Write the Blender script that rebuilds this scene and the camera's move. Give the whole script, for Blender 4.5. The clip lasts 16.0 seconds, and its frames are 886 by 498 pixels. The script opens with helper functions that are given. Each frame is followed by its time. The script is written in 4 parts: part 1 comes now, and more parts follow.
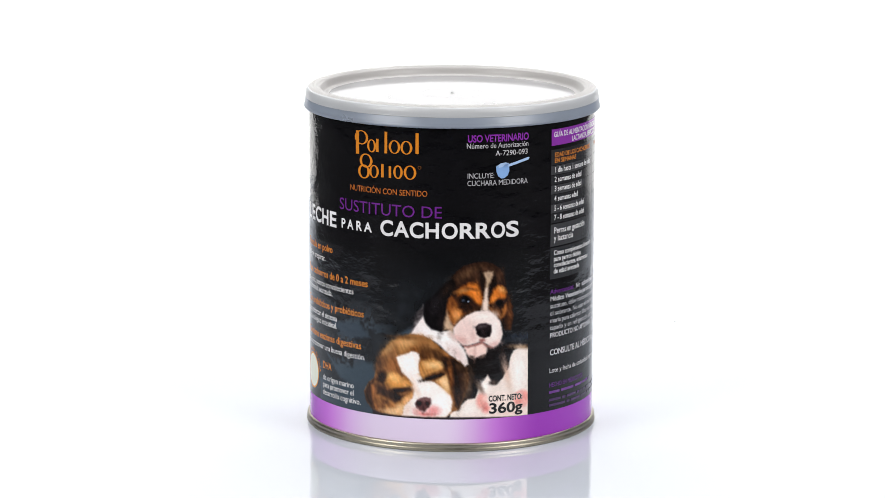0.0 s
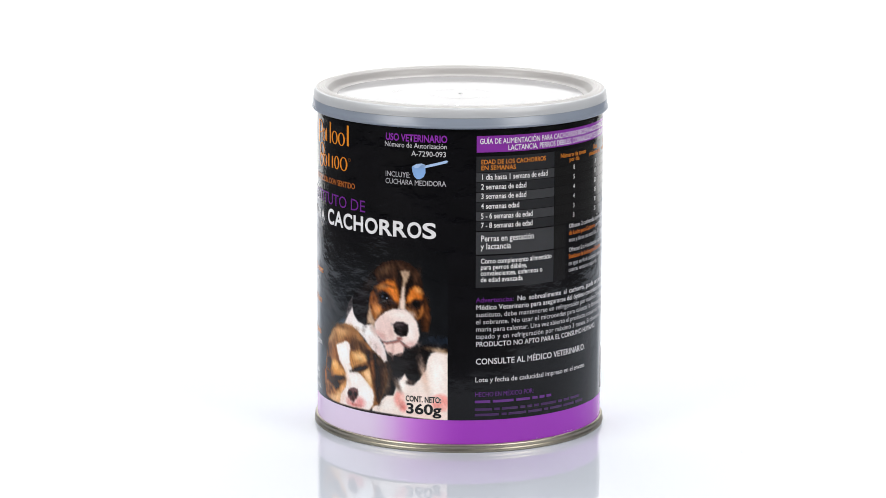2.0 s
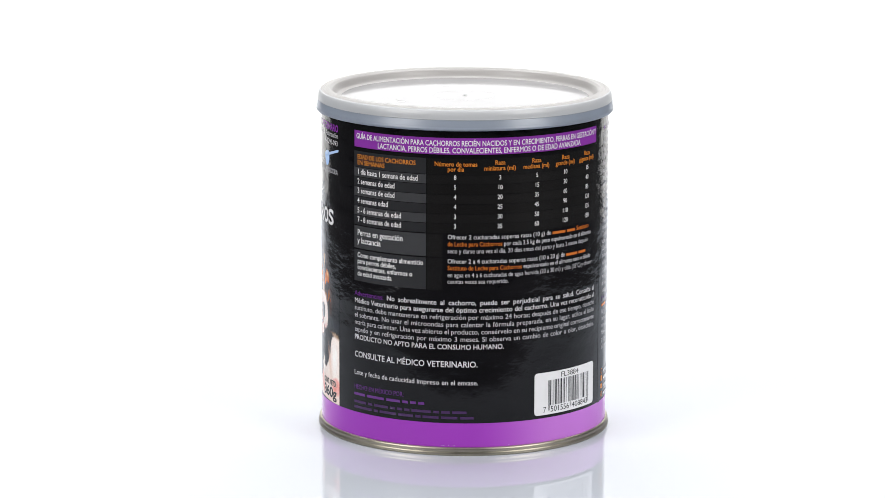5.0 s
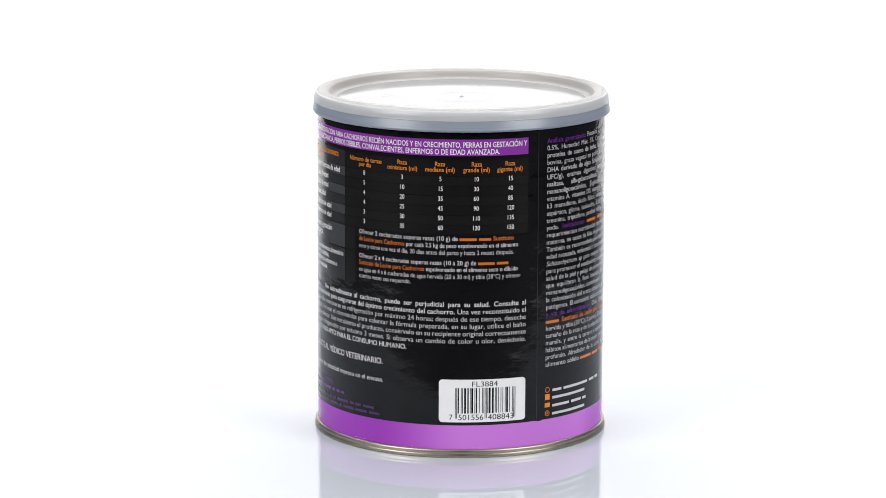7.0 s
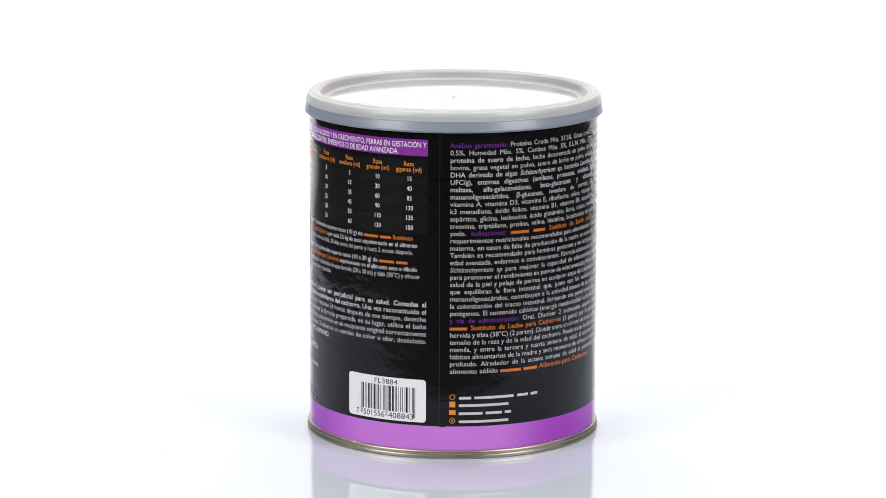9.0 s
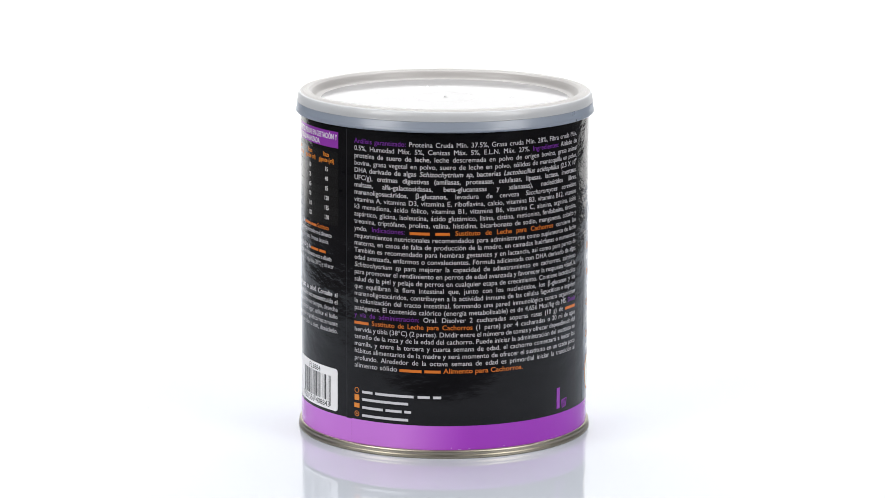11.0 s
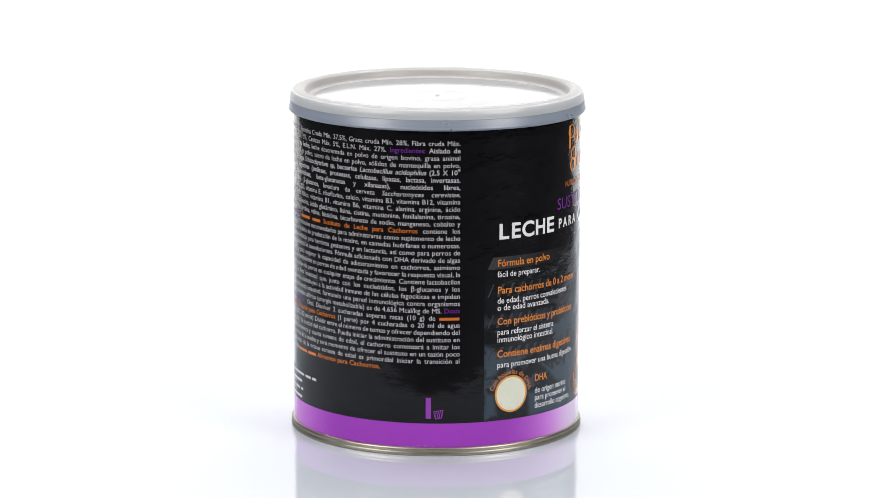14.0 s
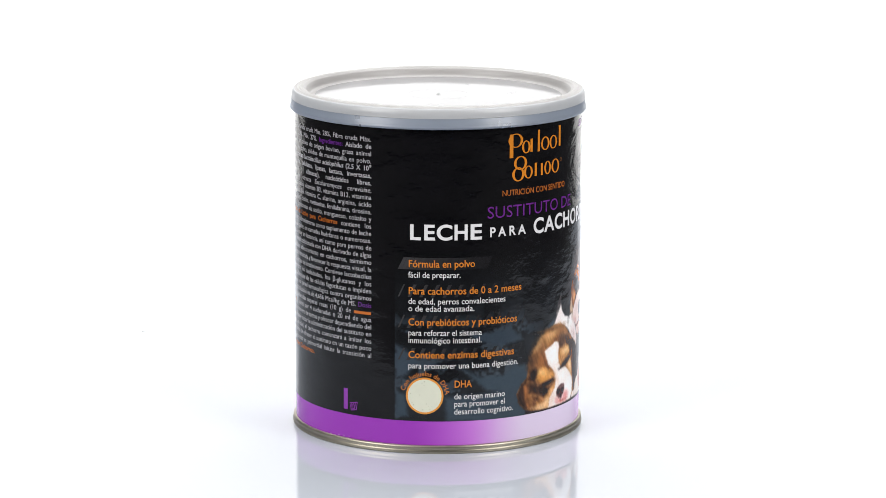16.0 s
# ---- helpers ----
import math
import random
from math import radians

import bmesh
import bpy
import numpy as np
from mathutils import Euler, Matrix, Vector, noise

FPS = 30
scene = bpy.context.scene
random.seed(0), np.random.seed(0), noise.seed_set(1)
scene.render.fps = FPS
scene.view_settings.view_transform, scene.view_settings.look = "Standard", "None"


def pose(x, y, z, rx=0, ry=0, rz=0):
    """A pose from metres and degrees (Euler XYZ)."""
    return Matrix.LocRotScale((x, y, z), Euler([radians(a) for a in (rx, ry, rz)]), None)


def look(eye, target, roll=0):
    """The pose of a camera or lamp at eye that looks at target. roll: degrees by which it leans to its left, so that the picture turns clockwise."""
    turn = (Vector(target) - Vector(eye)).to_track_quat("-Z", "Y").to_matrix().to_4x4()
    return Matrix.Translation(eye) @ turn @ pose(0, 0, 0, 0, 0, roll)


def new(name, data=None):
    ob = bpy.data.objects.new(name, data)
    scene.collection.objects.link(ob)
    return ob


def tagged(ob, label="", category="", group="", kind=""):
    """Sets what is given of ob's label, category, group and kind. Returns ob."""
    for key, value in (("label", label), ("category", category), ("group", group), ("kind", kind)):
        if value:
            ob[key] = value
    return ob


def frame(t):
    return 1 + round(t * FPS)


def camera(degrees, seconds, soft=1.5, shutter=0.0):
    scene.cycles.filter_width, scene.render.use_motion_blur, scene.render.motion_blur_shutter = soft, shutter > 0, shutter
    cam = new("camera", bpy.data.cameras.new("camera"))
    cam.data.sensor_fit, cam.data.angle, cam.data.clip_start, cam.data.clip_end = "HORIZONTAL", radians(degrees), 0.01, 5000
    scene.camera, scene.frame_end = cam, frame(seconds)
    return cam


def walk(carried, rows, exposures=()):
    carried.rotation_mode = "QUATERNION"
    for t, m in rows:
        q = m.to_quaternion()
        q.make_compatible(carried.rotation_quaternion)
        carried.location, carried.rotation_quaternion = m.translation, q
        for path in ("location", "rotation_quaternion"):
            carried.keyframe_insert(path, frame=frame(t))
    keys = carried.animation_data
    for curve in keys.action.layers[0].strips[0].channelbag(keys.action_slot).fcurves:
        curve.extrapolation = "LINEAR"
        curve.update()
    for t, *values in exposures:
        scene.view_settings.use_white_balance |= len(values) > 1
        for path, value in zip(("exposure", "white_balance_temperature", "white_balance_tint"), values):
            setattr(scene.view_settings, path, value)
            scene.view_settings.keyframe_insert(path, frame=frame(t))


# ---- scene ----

# ------------------------------------------------------------ camera
cam = camera(14.47, 16.0, 0.7)
EYE = Vector((0.0, -1.2, 0.2989))
AIM = EYE + Vector((-0.00212, 0.98097, -0.19406))
walk(cam, [(0.0, look(EYE, AIM, 0.207)), (16.0, look(EYE, AIM, 0.207))], [(0.0, 0.0), (16.0, 0.0)])

# ------------------------------------------------------------ light
world = bpy.data.worlds.new("studio")
world.use_nodes = True
world.node_tree.nodes["Background"].inputs[0].default_value = (0.9, 0.95, 1.0, 1)
world.node_tree.nodes["Background"].inputs[1].default_value = 0.05
scene.world = world


def softbox(name, eye, target, sx, sy, watts, colour):
    data = bpy.data.lights.new(name, "AREA")
    data.shape, data.size, data.size_y, data.energy, data.color = "RECTANGLE", sx, sy, watts, colour
    ob = new(name, data)
    ob.matrix_world = look(eye, target)
    return ob


softbox("softbox_overhead", (0, 0.05, 1.15), (0, 0.02, 0), 1.0, 0.8, 3.6, (1.0, 0.99, 0.98))
softbox("softbox_backdrop", (0, 0.62, 1.25), (0, 0.98, 0.30), 2.0, 0.30, 22.0, (1.0, 1.0, 1.0))
softbox("softbox_left", (-0.80, -0.62, 0.68), (0, 0, 0.06), 0.50, 0.78, 10.2, (1.0, 0.98, 0.96))
softbox("softbox_right", (0.80, -0.62, 0.68), (0, 0, 0.06), 0.50, 0.78, 10.2, (1.0, 0.98, 0.96))


# ------------------------------------------------------------ materials
def lin(c):
    return tuple(((v / 255 + 0.055) / 1.055) ** 2.4 if v > 10 else v / 255 / 12.92 for v in c)


def material(name, colour, rough=0.5, metal=0.0, bump=0.0, scale=100.0, vary=0.0, attribute="", ior=1.5, rough_vary=0.0, stretch=(1, 1, 1), fine=0.14, calm=None):
    """A Principled surface with grain at two scales; colour in 0..255, or from a colour attribute."""
    m = bpy.data.materials.new(name)
    m.use_nodes = True
    nt = m.node_tree
    b = nt.nodes["Principled BSDF"]
    b.inputs["Roughness"].default_value = rough
    b.inputs["Metallic"].default_value = metal
    b.inputs["IOR"].default_value = ior
    col = (*lin(colour), 1)
    b.inputs["Base Color"].default_value = col
    tc = nt.nodes.new("ShaderNodeTexCoord")
    if vary or bump or rough_vary:
        big = nt.nodes.new("ShaderNodeTexNoise")
        big.inputs["Scale"].default_value, big.inputs["Detail"].default_value = scale, 4
        small = nt.nodes.new("ShaderNodeTexNoise")
        small.inputs["Scale"].default_value, small.inputs["Detail"].default_value = scale * 9, 3
        mix = nt.nodes.new("ShaderNodeMath")
        mix.operation = "MULTIPLY_ADD"
        mix.inputs[1].default_value = fine
        squash = nt.nodes.new("ShaderNodeMapping")
        squash.inputs["Scale"].default_value = stretch
        nt.links.new(tc.outputs["Object"], squash.inputs["Vector"])
        nt.links.new(squash.outputs["Vector"], big.inputs["Vector"])
        nt.links.new(squash.outputs["Vector"], small.inputs["Vector"])
        nt.links.new(small.outputs["Fac"], mix.inputs[0])
        nt.links.new(big.outputs["Fac"], mix.inputs[2])
    source = None
    if attribute:
        at = nt.nodes.new("ShaderNodeAttribute")
        at.attribute_name = attribute
        source = at.outputs["Color"]
    if vary:
        ramp = nt.nodes.new("ShaderNodeMapRange")
        ramp.inputs["From Min"].default_value, ramp.inputs["From Max"].default_value = 0.35, 0.95
        ramp.inputs["To Min"].default_value, ramp.inputs["To Max"].default_value = 1 - vary, 1 + vary
        nt.links.new(mix.outputs[0], ramp.inputs["Value"])
        mul = nt.nodes.new("ShaderNodeVectorMath")
        mul.operation = "SCALE"
        mul.inputs[0].default_value = col[:3]
        if source:
            nt.links.new(source, mul.inputs[0])
        nt.links.new(ramp.outputs[0], mul.inputs["Scale"])
        source = mul.outputs[0]
    if source:
        nt.links.new(source, b.inputs["Base Color"])
    if bump:
        bp = nt.nodes.new("ShaderNodeBump")
        bp.inputs["Strength"].default_value, bp.inputs["Distance"].default_value = 1.0, bump
        nt.links.new(mix.outputs[0], bp.inputs["Height"])
        nt.links.new(bp.outputs["Normal"], b.inputs["Normal"])
        if calm:        # wrinkles die out between these two heights, to keep reflections low on the film smooth
            split = nt.nodes.new("ShaderNodeSeparateXYZ")
            damping = nt.nodes.new("ShaderNodeMapRange")
            damping.inputs["From Min"].default_value, damping.inputs["From Max"].default_value = calm
            damping.inputs["To Min"].default_value, damping.inputs["To Max"].default_value = 0.15, 1.0
            nt.links.new(tc.outputs["Object"], split.inputs[0])
            nt.links.new(split.outputs["Z"], damping.inputs["Value"])
            nt.links.new(damping.outputs[0], bp.inputs["Strength"])
    if rough_vary:
        rr = nt.nodes.new("ShaderNodeMapRange")
        rr.inputs["From Min"].default_value, rr.inputs["From Max"].default_value = 0.35, 0.95
        rr.inputs["To Min"].default_value, rr.inputs["To Max"].default_value = max(0.02, rough - rough_vary), rough + rough_vary
        nt.links.new(mix.outputs[0], rr.inputs["Value"])
        nt.links.new(rr.outputs[0], b.inputs["Roughness"])
    return m


ACRYLIC = material("white_acrylic", (196, 202, 212), 0.03, ior=1.42, vary=0.01, scale=6, rough_vary=0.01)
PAPER = material("white_paper_sweep", (244, 244, 244), 0.7, vary=0.01, scale=5)
ROOM = material("dark_studio_paint", (60, 60, 62), 0.8, vary=0.1, scale=3)
FILM = material("black_label_film", (15, 15, 18), 0.12, bump=0.0007, scale=85, vary=0.3, rough_vary=0.05, stretch=(1, 1, 1.5), fine=0.05, ior=1.38, calm=(0.02, 0.055))
PRINT = material("printed_picture", (128, 128, 128), 0.13, bump=0.0006, scale=85, attribute="ink", stretch=(1, 1, 1.5), fine=0.05, ior=1.4, calm=(0.02, 0.055))
RIM = material("dull_tinplate", (174, 168, 152), 0.42, 1.0, scale=120, vary=0.12, rough_vary=0.08)
STEEL = material("tinplate", (196, 190, 178), 0.28, 1.0, scale=90, vary=0.05, rough_vary=0.05)
# the lid's plastic again, paler and cooler: light on the wall put into the colour
WALL = material("lit_frosted_plastic", (219, 222, 226), 0.34, scale=60, vary=0.04, rough_vary=0.05)
PLASTIC = material("frosted_plastic", (193, 191, 190), 0.34, scale=60, vary=0.03, rough_vary=0.05)
# the lid's plastic again, darker and bluer: the skirt's shade put into the colour
SKIRT = material("shaded_frosted_plastic", (176, 187, 204), 0.32, scale=60, vary=0.05, rough_vary=0.06)
PANEL = material("clear_lid_plastic", (157, 158, 160), 0.05, scale=60, vary=0.02, rough_vary=0.03)
SKIRT.node_tree.nodes["Principled BSDF"].inputs["Transmission Weight"].default_value = 0.5
PLASTIC.node_tree.nodes["Principled BSDF"].inputs["Transmission Weight"].default_value = 0.35
WALL.node_tree.nodes["Principled BSDF"].inputs["Transmission Weight"].default_value = 0.35
STICKER = material("white_sticker_paper", (236, 236, 238), 0.35, vary=0.02, scale=200)
INKS = {}


def ink(rgb):
    if rgb not in INKS:
        INKS[rgb] = material("printing_ink", rgb, 0.18, vary=0.05, scale=160)
    return INKS[rgb]


WHITE, ORANGE, DIM, FAINT = (236, 236, 238), (222, 135, 48), (98, 45, 128), (62, 32, 82)
BLACK, GREY1, GREY2 = (16, 16, 18), (62, 63, 66), (40, 41, 44)


# ------------------------------------------------------------ mesh helpers
R = 0.0500          # radius of the label


def link_mesh(name, verts, faces, mats, slots=None, parent=None, label="", smooth=True):
    me = bpy.data.meshes.new(name)
    me.from_pydata([tuple(v) for v in verts], [], [tuple(f) for f in faces])
    for m in mats:
        me.materials.append(m)
    if slots is not None:
        me.polygons.foreach_set("material_index", slots)
    me.polygons.foreach_set("use_smooth", [smooth] * len(me.polygons))
    me.update()
    ob = new(name, me)
    ob.parent = parent
    if label:
        ob["label"] = label
    return ob


def spin(name, profile, mat, parent, label="", steps=180):
    """A body of revolution from a profile of (radius, height) in mm."""
    verts, faces, rings = [], [], []
    for r, z in profile:
        if r < 1e-6:
            rings.append([len(verts)])
            verts.append((0, 0, z / 1000))
        else:
            rings.append(list(range(len(verts), len(verts) + steps)))
            verts += [(r / 1000 * math.cos(2 * math.pi * i / steps), r / 1000 * math.sin(2 * math.pi * i / steps), z / 1000) for i in range(steps)]
    for a, b in zip(rings, rings[1:]):
        for i in range(steps if len(a) + len(b) > 2 else 0):
            j = (i + 1) % steps
            if len(a) == 1:
                faces.append((a[0], b[j], b[i]))
            elif len(b) == 1:
                faces.append((a[i], a[j], b[0]))
            else:
                faces.append((a[i], a[j], b[j], b[i]))
    return link_mesh(name, verts, faces, [mat], None, parent, label)


def wrap(u, z, lift):
    """A place on the label: u mm round it, z mm up, lift mm off it."""
    a, r = u / 1000 / R, R + lift / 1000
    return np.stack([r * np.cos(a), r * np.sin(a), z / 1000 + 0 * a], -1)


class Sheet:
    """Flat shapes in (u, z) mm, collected into one mesh that is wrapped round the label."""

    def __init__(self, shift=0.0):
        self.shift = shift
        self.v, self.f, self.s, self.inks, self.n = [], [], [], [], 0

    def add(self, pts, faces, rgb):
        if rgb not in self.inks:
            self.inks.append(rgb)
        k = self.inks.index(rgb)
        self.v.append(np.asarray(pts, float))
        self.f += [tuple(i + self.n for i in f) for f in faces]
        self.s += [k] * len(faces)
        self.n += len(pts)

    def rect(self, u0, z0, u1, z1, rgb, lean=0.0):
        k = max(1, int(math.ceil((u1 - u0) / 1.6)))
        m = 6 if lean else 1
        pts = [(x + lean * j / m, z0 + (z1 - z0) * j / m) for j in range(m + 1) for x in np.linspace(u0, u1, k + 1)]
        self.add(pts, [(j * (k + 1) + i, j * (k + 1) + i + 1, (j + 1) * (k + 1) + i + 1, (j + 1) * (k + 1) + i) for j in range(m) for i in range(k)], rgb)

    def ring(self, u, z, r0, r1, rgb, a0=0, a1=360):
        k = max(8, int(abs(a1 - a0) / 12))
        layers = max(1, int(math.ceil((r1 - r0) / 1.6)))
        pts, faces = [], []
        for j in range(layers + 1):
            r = r0 + (r1 - r0) * j / layers
            for i in range(k + 1):
                a = math.radians(a0 + (a1 - a0) * i / k)
                pts.append((u + r * math.cos(a), z + r * math.sin(a)))
        for j in range(layers):
            for i in range(k):
                p = j * (k + 1) + i
                faces.append((p, p + k + 1, p + k + 2, p + 1))
        self.add(pts, faces, rgb)

    def fade(self, u0, z0, u1, z1, start, end, lean, columns=12):
        """A leaning bar in one piece whose ink changes column by column."""
        rows, first = 6, self.n
        self.v.append(np.array([(u0 + (u1 - u0) * i / columns + lean * j / rows, z0 + (z1 - z0) * j / rows) for j in range(rows + 1) for i in range(columns + 1)]))
        self.n += (rows + 1) * (columns + 1)
        for i in range(columns):
            rgb = tuple(int(a + (b - a) * i / (columns - 1)) for a, b in zip(start, end))
            if rgb not in self.inks:
                self.inks.append(rgb)
            for j in range(rows):
                p = first + j * (columns + 1) + i
                self.f.append((p, p + 1, p + columns + 2, p + columns + 1))
                self.s.append(self.inks.index(rgb))

    def oval(self, u, z, ru, rz, side, top, rgb, a0=0, a1=360):
        """An elliptical stroke, side wide at its flanks and top wide at its crown."""
        k = max(10, int(abs(a1 - a0) / 8))
        pts = []
        for r, q in ((ru, rz), (ru - side, rz - top)):
            pts += [(u + r * math.cos(math.radians(a0 + (a1 - a0) * i / k)), z + q * math.sin(math.radians(a0 + (a1 - a0) * i / k))) for i in range(k + 1)]
        self.add(pts, [(i + k + 1, i + k + 2, i + 1, i) for i in range(k)], rgb)

    def strip(self, pts, width, rgb):
        """A line of even width through the points."""
        for (x0, y0), (x1, y1) in zip(pts, pts[1:]):
            d = math.hypot(x1 - x0, y1 - y0)
            nx, ny = -(y1 - y0) / d * width / 2, (x1 - x0) / d * width / 2
            self.add([(x0 + nx, y0 + ny), (x0 - nx, y0 - ny), (x1 - nx, y1 - ny), (x1 + nx, y1 + ny)], [(0, 1, 2, 3)], rgb)

    def build(self, name, parent, lift, label="", cut=False):
        p = np.concatenate(self.v) + (self.shift, 0)
        faces, slots = self.f, self.s
        if cut:
            bm = bmesh.new()
            vs = [bm.verts.new((x, y, 0)) for x, y in p]
            for f, s in zip(faces, slots):
                try:
                    bm.faces.new([vs[i] for i in f]).material_index = s
                except ValueError:
                    pass
            for x in np.arange(math.floor(p[:, 0].min()) + 0.01, p[:, 0].max(), 1.5):
                bmesh.ops.bisect_plane(bm, geom=bm.verts[:] + bm.edges[:] + bm.faces[:], plane_co=(x, 0, 0), plane_no=(1, 0, 0), dist=1e-5)
            bm.verts.index_update()
            p = np.array([v.co[:2] for v in bm.verts])
            faces, slots = [[v.index for v in f.verts] for f in bm.faces], [f.material_index for f in bm.faces]
            bm.free()
        return link_mesh(name, wrap(p[:, 0], p[:, 1], lift), faces, [ink(c) for c in self.inks], slots, parent, label, not cut)


# ------------------------------------------------------------ lettering
ALPHABET = "abcdefghijklmnopqrstuvwxyzABCDEFGHIJKLMNOPQRSTUVWXYZ0123456789.,:;()%-/áéíóúñÁÉÍÓÚÑβ°⁹ "
GLYPHS = {}


def make_glyphs():
    """The outlines and advances of the built-in font, plain and bold, at size 1."""
    todo = []
    for bold in (0, 1, 2):
        for body in [c for c in ALPHABET] + ["." + c + "." for c in ALPHABET] + [".."]:
            cu = bpy.data.curves.new("glyph", "FONT")
            cu.body, cu.size, cu.resolution_u, cu.offset = body, 1.0, 3 if bold < 2 else 6, (0, 0.009, 0.026)[bold]
            todo.append((bold, body, new("glyph", cu)))
    dg = bpy.context.evaluated_depsgraph_get()
    wide = {}
    for bold, body, ob in todo:
        me = bpy.data.meshes.new_from_object(ob.evaluated_get(dg))
        co = np.zeros(len(me.vertices) * 3)
        me.vertices.foreach_get("co", co)
        co = co.reshape(-1, 3)[:, :2]
        if len(body) == 1:
            GLYPHS[body, bold] = [co, [tuple(p.vertices) for p in me.polygons], 0.0]
        else:
            wide[body, bold] = co[:, 0].max()
        bpy.data.meshes.remove(me)
    for bold in (0, 1, 2):
        for c in ALPHABET:
            GLYPHS[c, bold][2] = wide["." + c + ".", bold] - wide["..", bold]
    for _, _, ob in todo:
        cu = ob.data
        bpy.data.objects.remove(ob)
        bpy.data.curves.remove(cu)


make_glyphs()
CAP = float(GLYPHS["H", 0][0][:, 1].max())


def runs_to_words(runs, rgb, style):
    """Words with their colour and style, from a plain line or from runs of (text, colour, style)."""
    if isinstance(runs, str):
        runs = [(runs, rgb, style)]
    words = []
    for text, c, s in runs:
        words += [(w, c, s) for w in text.split()]
    return words


def weight(style):
    return 2 if "h" in style else int("b" in style)


def word_width(w, style):
    if style == "bar":
        return 0.62 * len(w) * CAP
    return sum(GLYPHS[c, weight(style)][2] for c in w)


def write(sheet, runs, u0, z, cap, u1=None, rgb=WHITE, style="r", justify=False, centre=False, squeeze=None):
    """One line of lettering on the baseline z; cap: height of the capitals in mm; u1: where the line ends."""
    words = runs_to_words(runs, rgb, style)
    k = cap / CAP
    widths = [word_width(w, s) * k for w, _, s in words]
    space = GLYPHS[" ", 0][2] * k
    natural = sum(widths) + space * (len(words) - 1)
    sx = squeeze or 1.0
    if u1 is not None and not centre:
        if justify and len(words) > 1:
            room = (u1 - u0) - sum(widths) * sx
            space = room / (len(words) - 1)
            if space < 0.75 * cap * 0.4:
                sx = (u1 - u0) / (sum(widths) + 0.36 * cap * (len(words) - 1))
                space = 0.36 * cap * sx
        else:
            sx = (u1 - u0) / natural
            space *= sx
    else:
        space *= sx
    x = u0 - (natural * sx / 2 if centre else 0)
    for (w, c, s), width in zip(words, widths):
        if s == "bar":
            sheet.rect(x, z, x + width * sx * 0.97, z + cap * 0.6, c)
        else:
            px, b = x, weight(s)
            for ch in w:
                co, faces, adv = GLYPHS[ch, 0 if ch == "M" else b]
                if len(co):
                    p = co * (k * sx, k)
                    if "i" in s:
                        p = p + np.stack([0.22 * p[:, 1], 0 * p[:, 1]], -1)
                    sheet.add(p + (px, z), faces, c)
                px += adv * k * sx
        x += width * sx + space


def title(sheet, text, starts, ends, z, cap, rgb):
    """Heavy capitals, each set between its own start and end."""
    for ch, a, b in zip(text, starts, ends):
        co, faces, _ = GLYPHS[ch, 2]
        x0, x1 = co[:, 0].min(), co[:, 0].max()
        sheet.add(np.stack([a + (co[:, 0] - x0) / (x1 - x0) * (b - a), z + co[:, 1] * cap / CAP], -1), faces, rgb)


# ------------------------------------------------------------ studio
def box(name, x0, y0, z0, x1, y1, z1, mat, label):
    v = [(x, y, z) for x in (x0, x1) for y in (y0, y1) for z in (z0, z1)]
    f = [(0, 1, 3, 2), (4, 6, 7, 5), (0, 4, 5, 1), (2, 3, 7, 6), (0, 2, 6, 4), (1, 5, 7, 3)]
    return tagged(link_mesh(name, v, f, [mat], smooth=False), label, name.split("_")[0], kind="structure")


def studio():
    # glossy acrylic table top with a rounded front edge, and the paper sweep behind it
    verts, faces = [], []
    edge = [(-0.140, -0.0195), (-0.146, -0.017), (-0.148, -0.008), (-0.146, -0.002), (-0.140, 0.0), (-0.02, 0.0), (0.437, 0.0), (0.437, -0.0195)]
    for x in (-0.26, 0.26):
        verts += [(x, y, z) for y, z in edge]
    n = len(edge)
    faces = [(i, (i + 1) % n, n + (i + 1) % n, n + i) for i in range(n)] + [tuple(range(n)), tuple(range(2 * n - 1, n - 1, -1))]
    tagged(link_mesh("table", verts, faces, [ACRYLIC], smooth=False), "glossy white acrylic table top that mirrors the can", "table", kind="structure")
    curve = [(0.44, -0.016), (0.50, -0.0155)] + [(0.55 + 0.45 * math.sin(a), -0.0155 + 0.45 * (1 - math.cos(a))) for a in np.linspace(0, math.pi / 2, 24)] + [(1.0, 1.7)]
    verts, faces = [], []
    for off in (0.0, 0.003):
        for x in (-0.5, 0.5):
            verts += [(x, y + off, z - off) for y, z in curve]
    m = len(curve)
    for i in range(m - 1):
        faces += [(i, m + i, m + i + 1, i + 1), (2 * m + i, 2 * m + i + 1, 3 * m + i + 1, 3 * m + i)]
    tagged(link_mesh("backdrop", verts, faces, [PAPER]), "seamless white paper sweep curving up behind the table", "backdrop", kind="structure")
    box("floor", -2.6, -2.6, -0.06, 2.6, 2.0, -0.0195, ROOM, "dark studio floor")
    box("ceiling", -2.6, -2.6, 2.4, 2.6, 2.0, 2.44, ROOM, "dark studio ceiling")
    box("wall_north", -2.6, 2.0, -0.06, 2.6, 2.04, 2.44, ROOM, "dark studio wall")
    box("wall_south", -2.6, -2.64, -0.06, 2.6, -2.6, 2.44, ROOM, "dark studio wall")
    box("wall_west", -2.64, -2.6, -0.06, -2.6, 2.0, 2.44, ROOM, "dark studio wall")
    box("wall_east", 2.6, -2.6, -0.06, 2.64, 2.0, 2.44, ROOM, "dark studio wall")


studio()


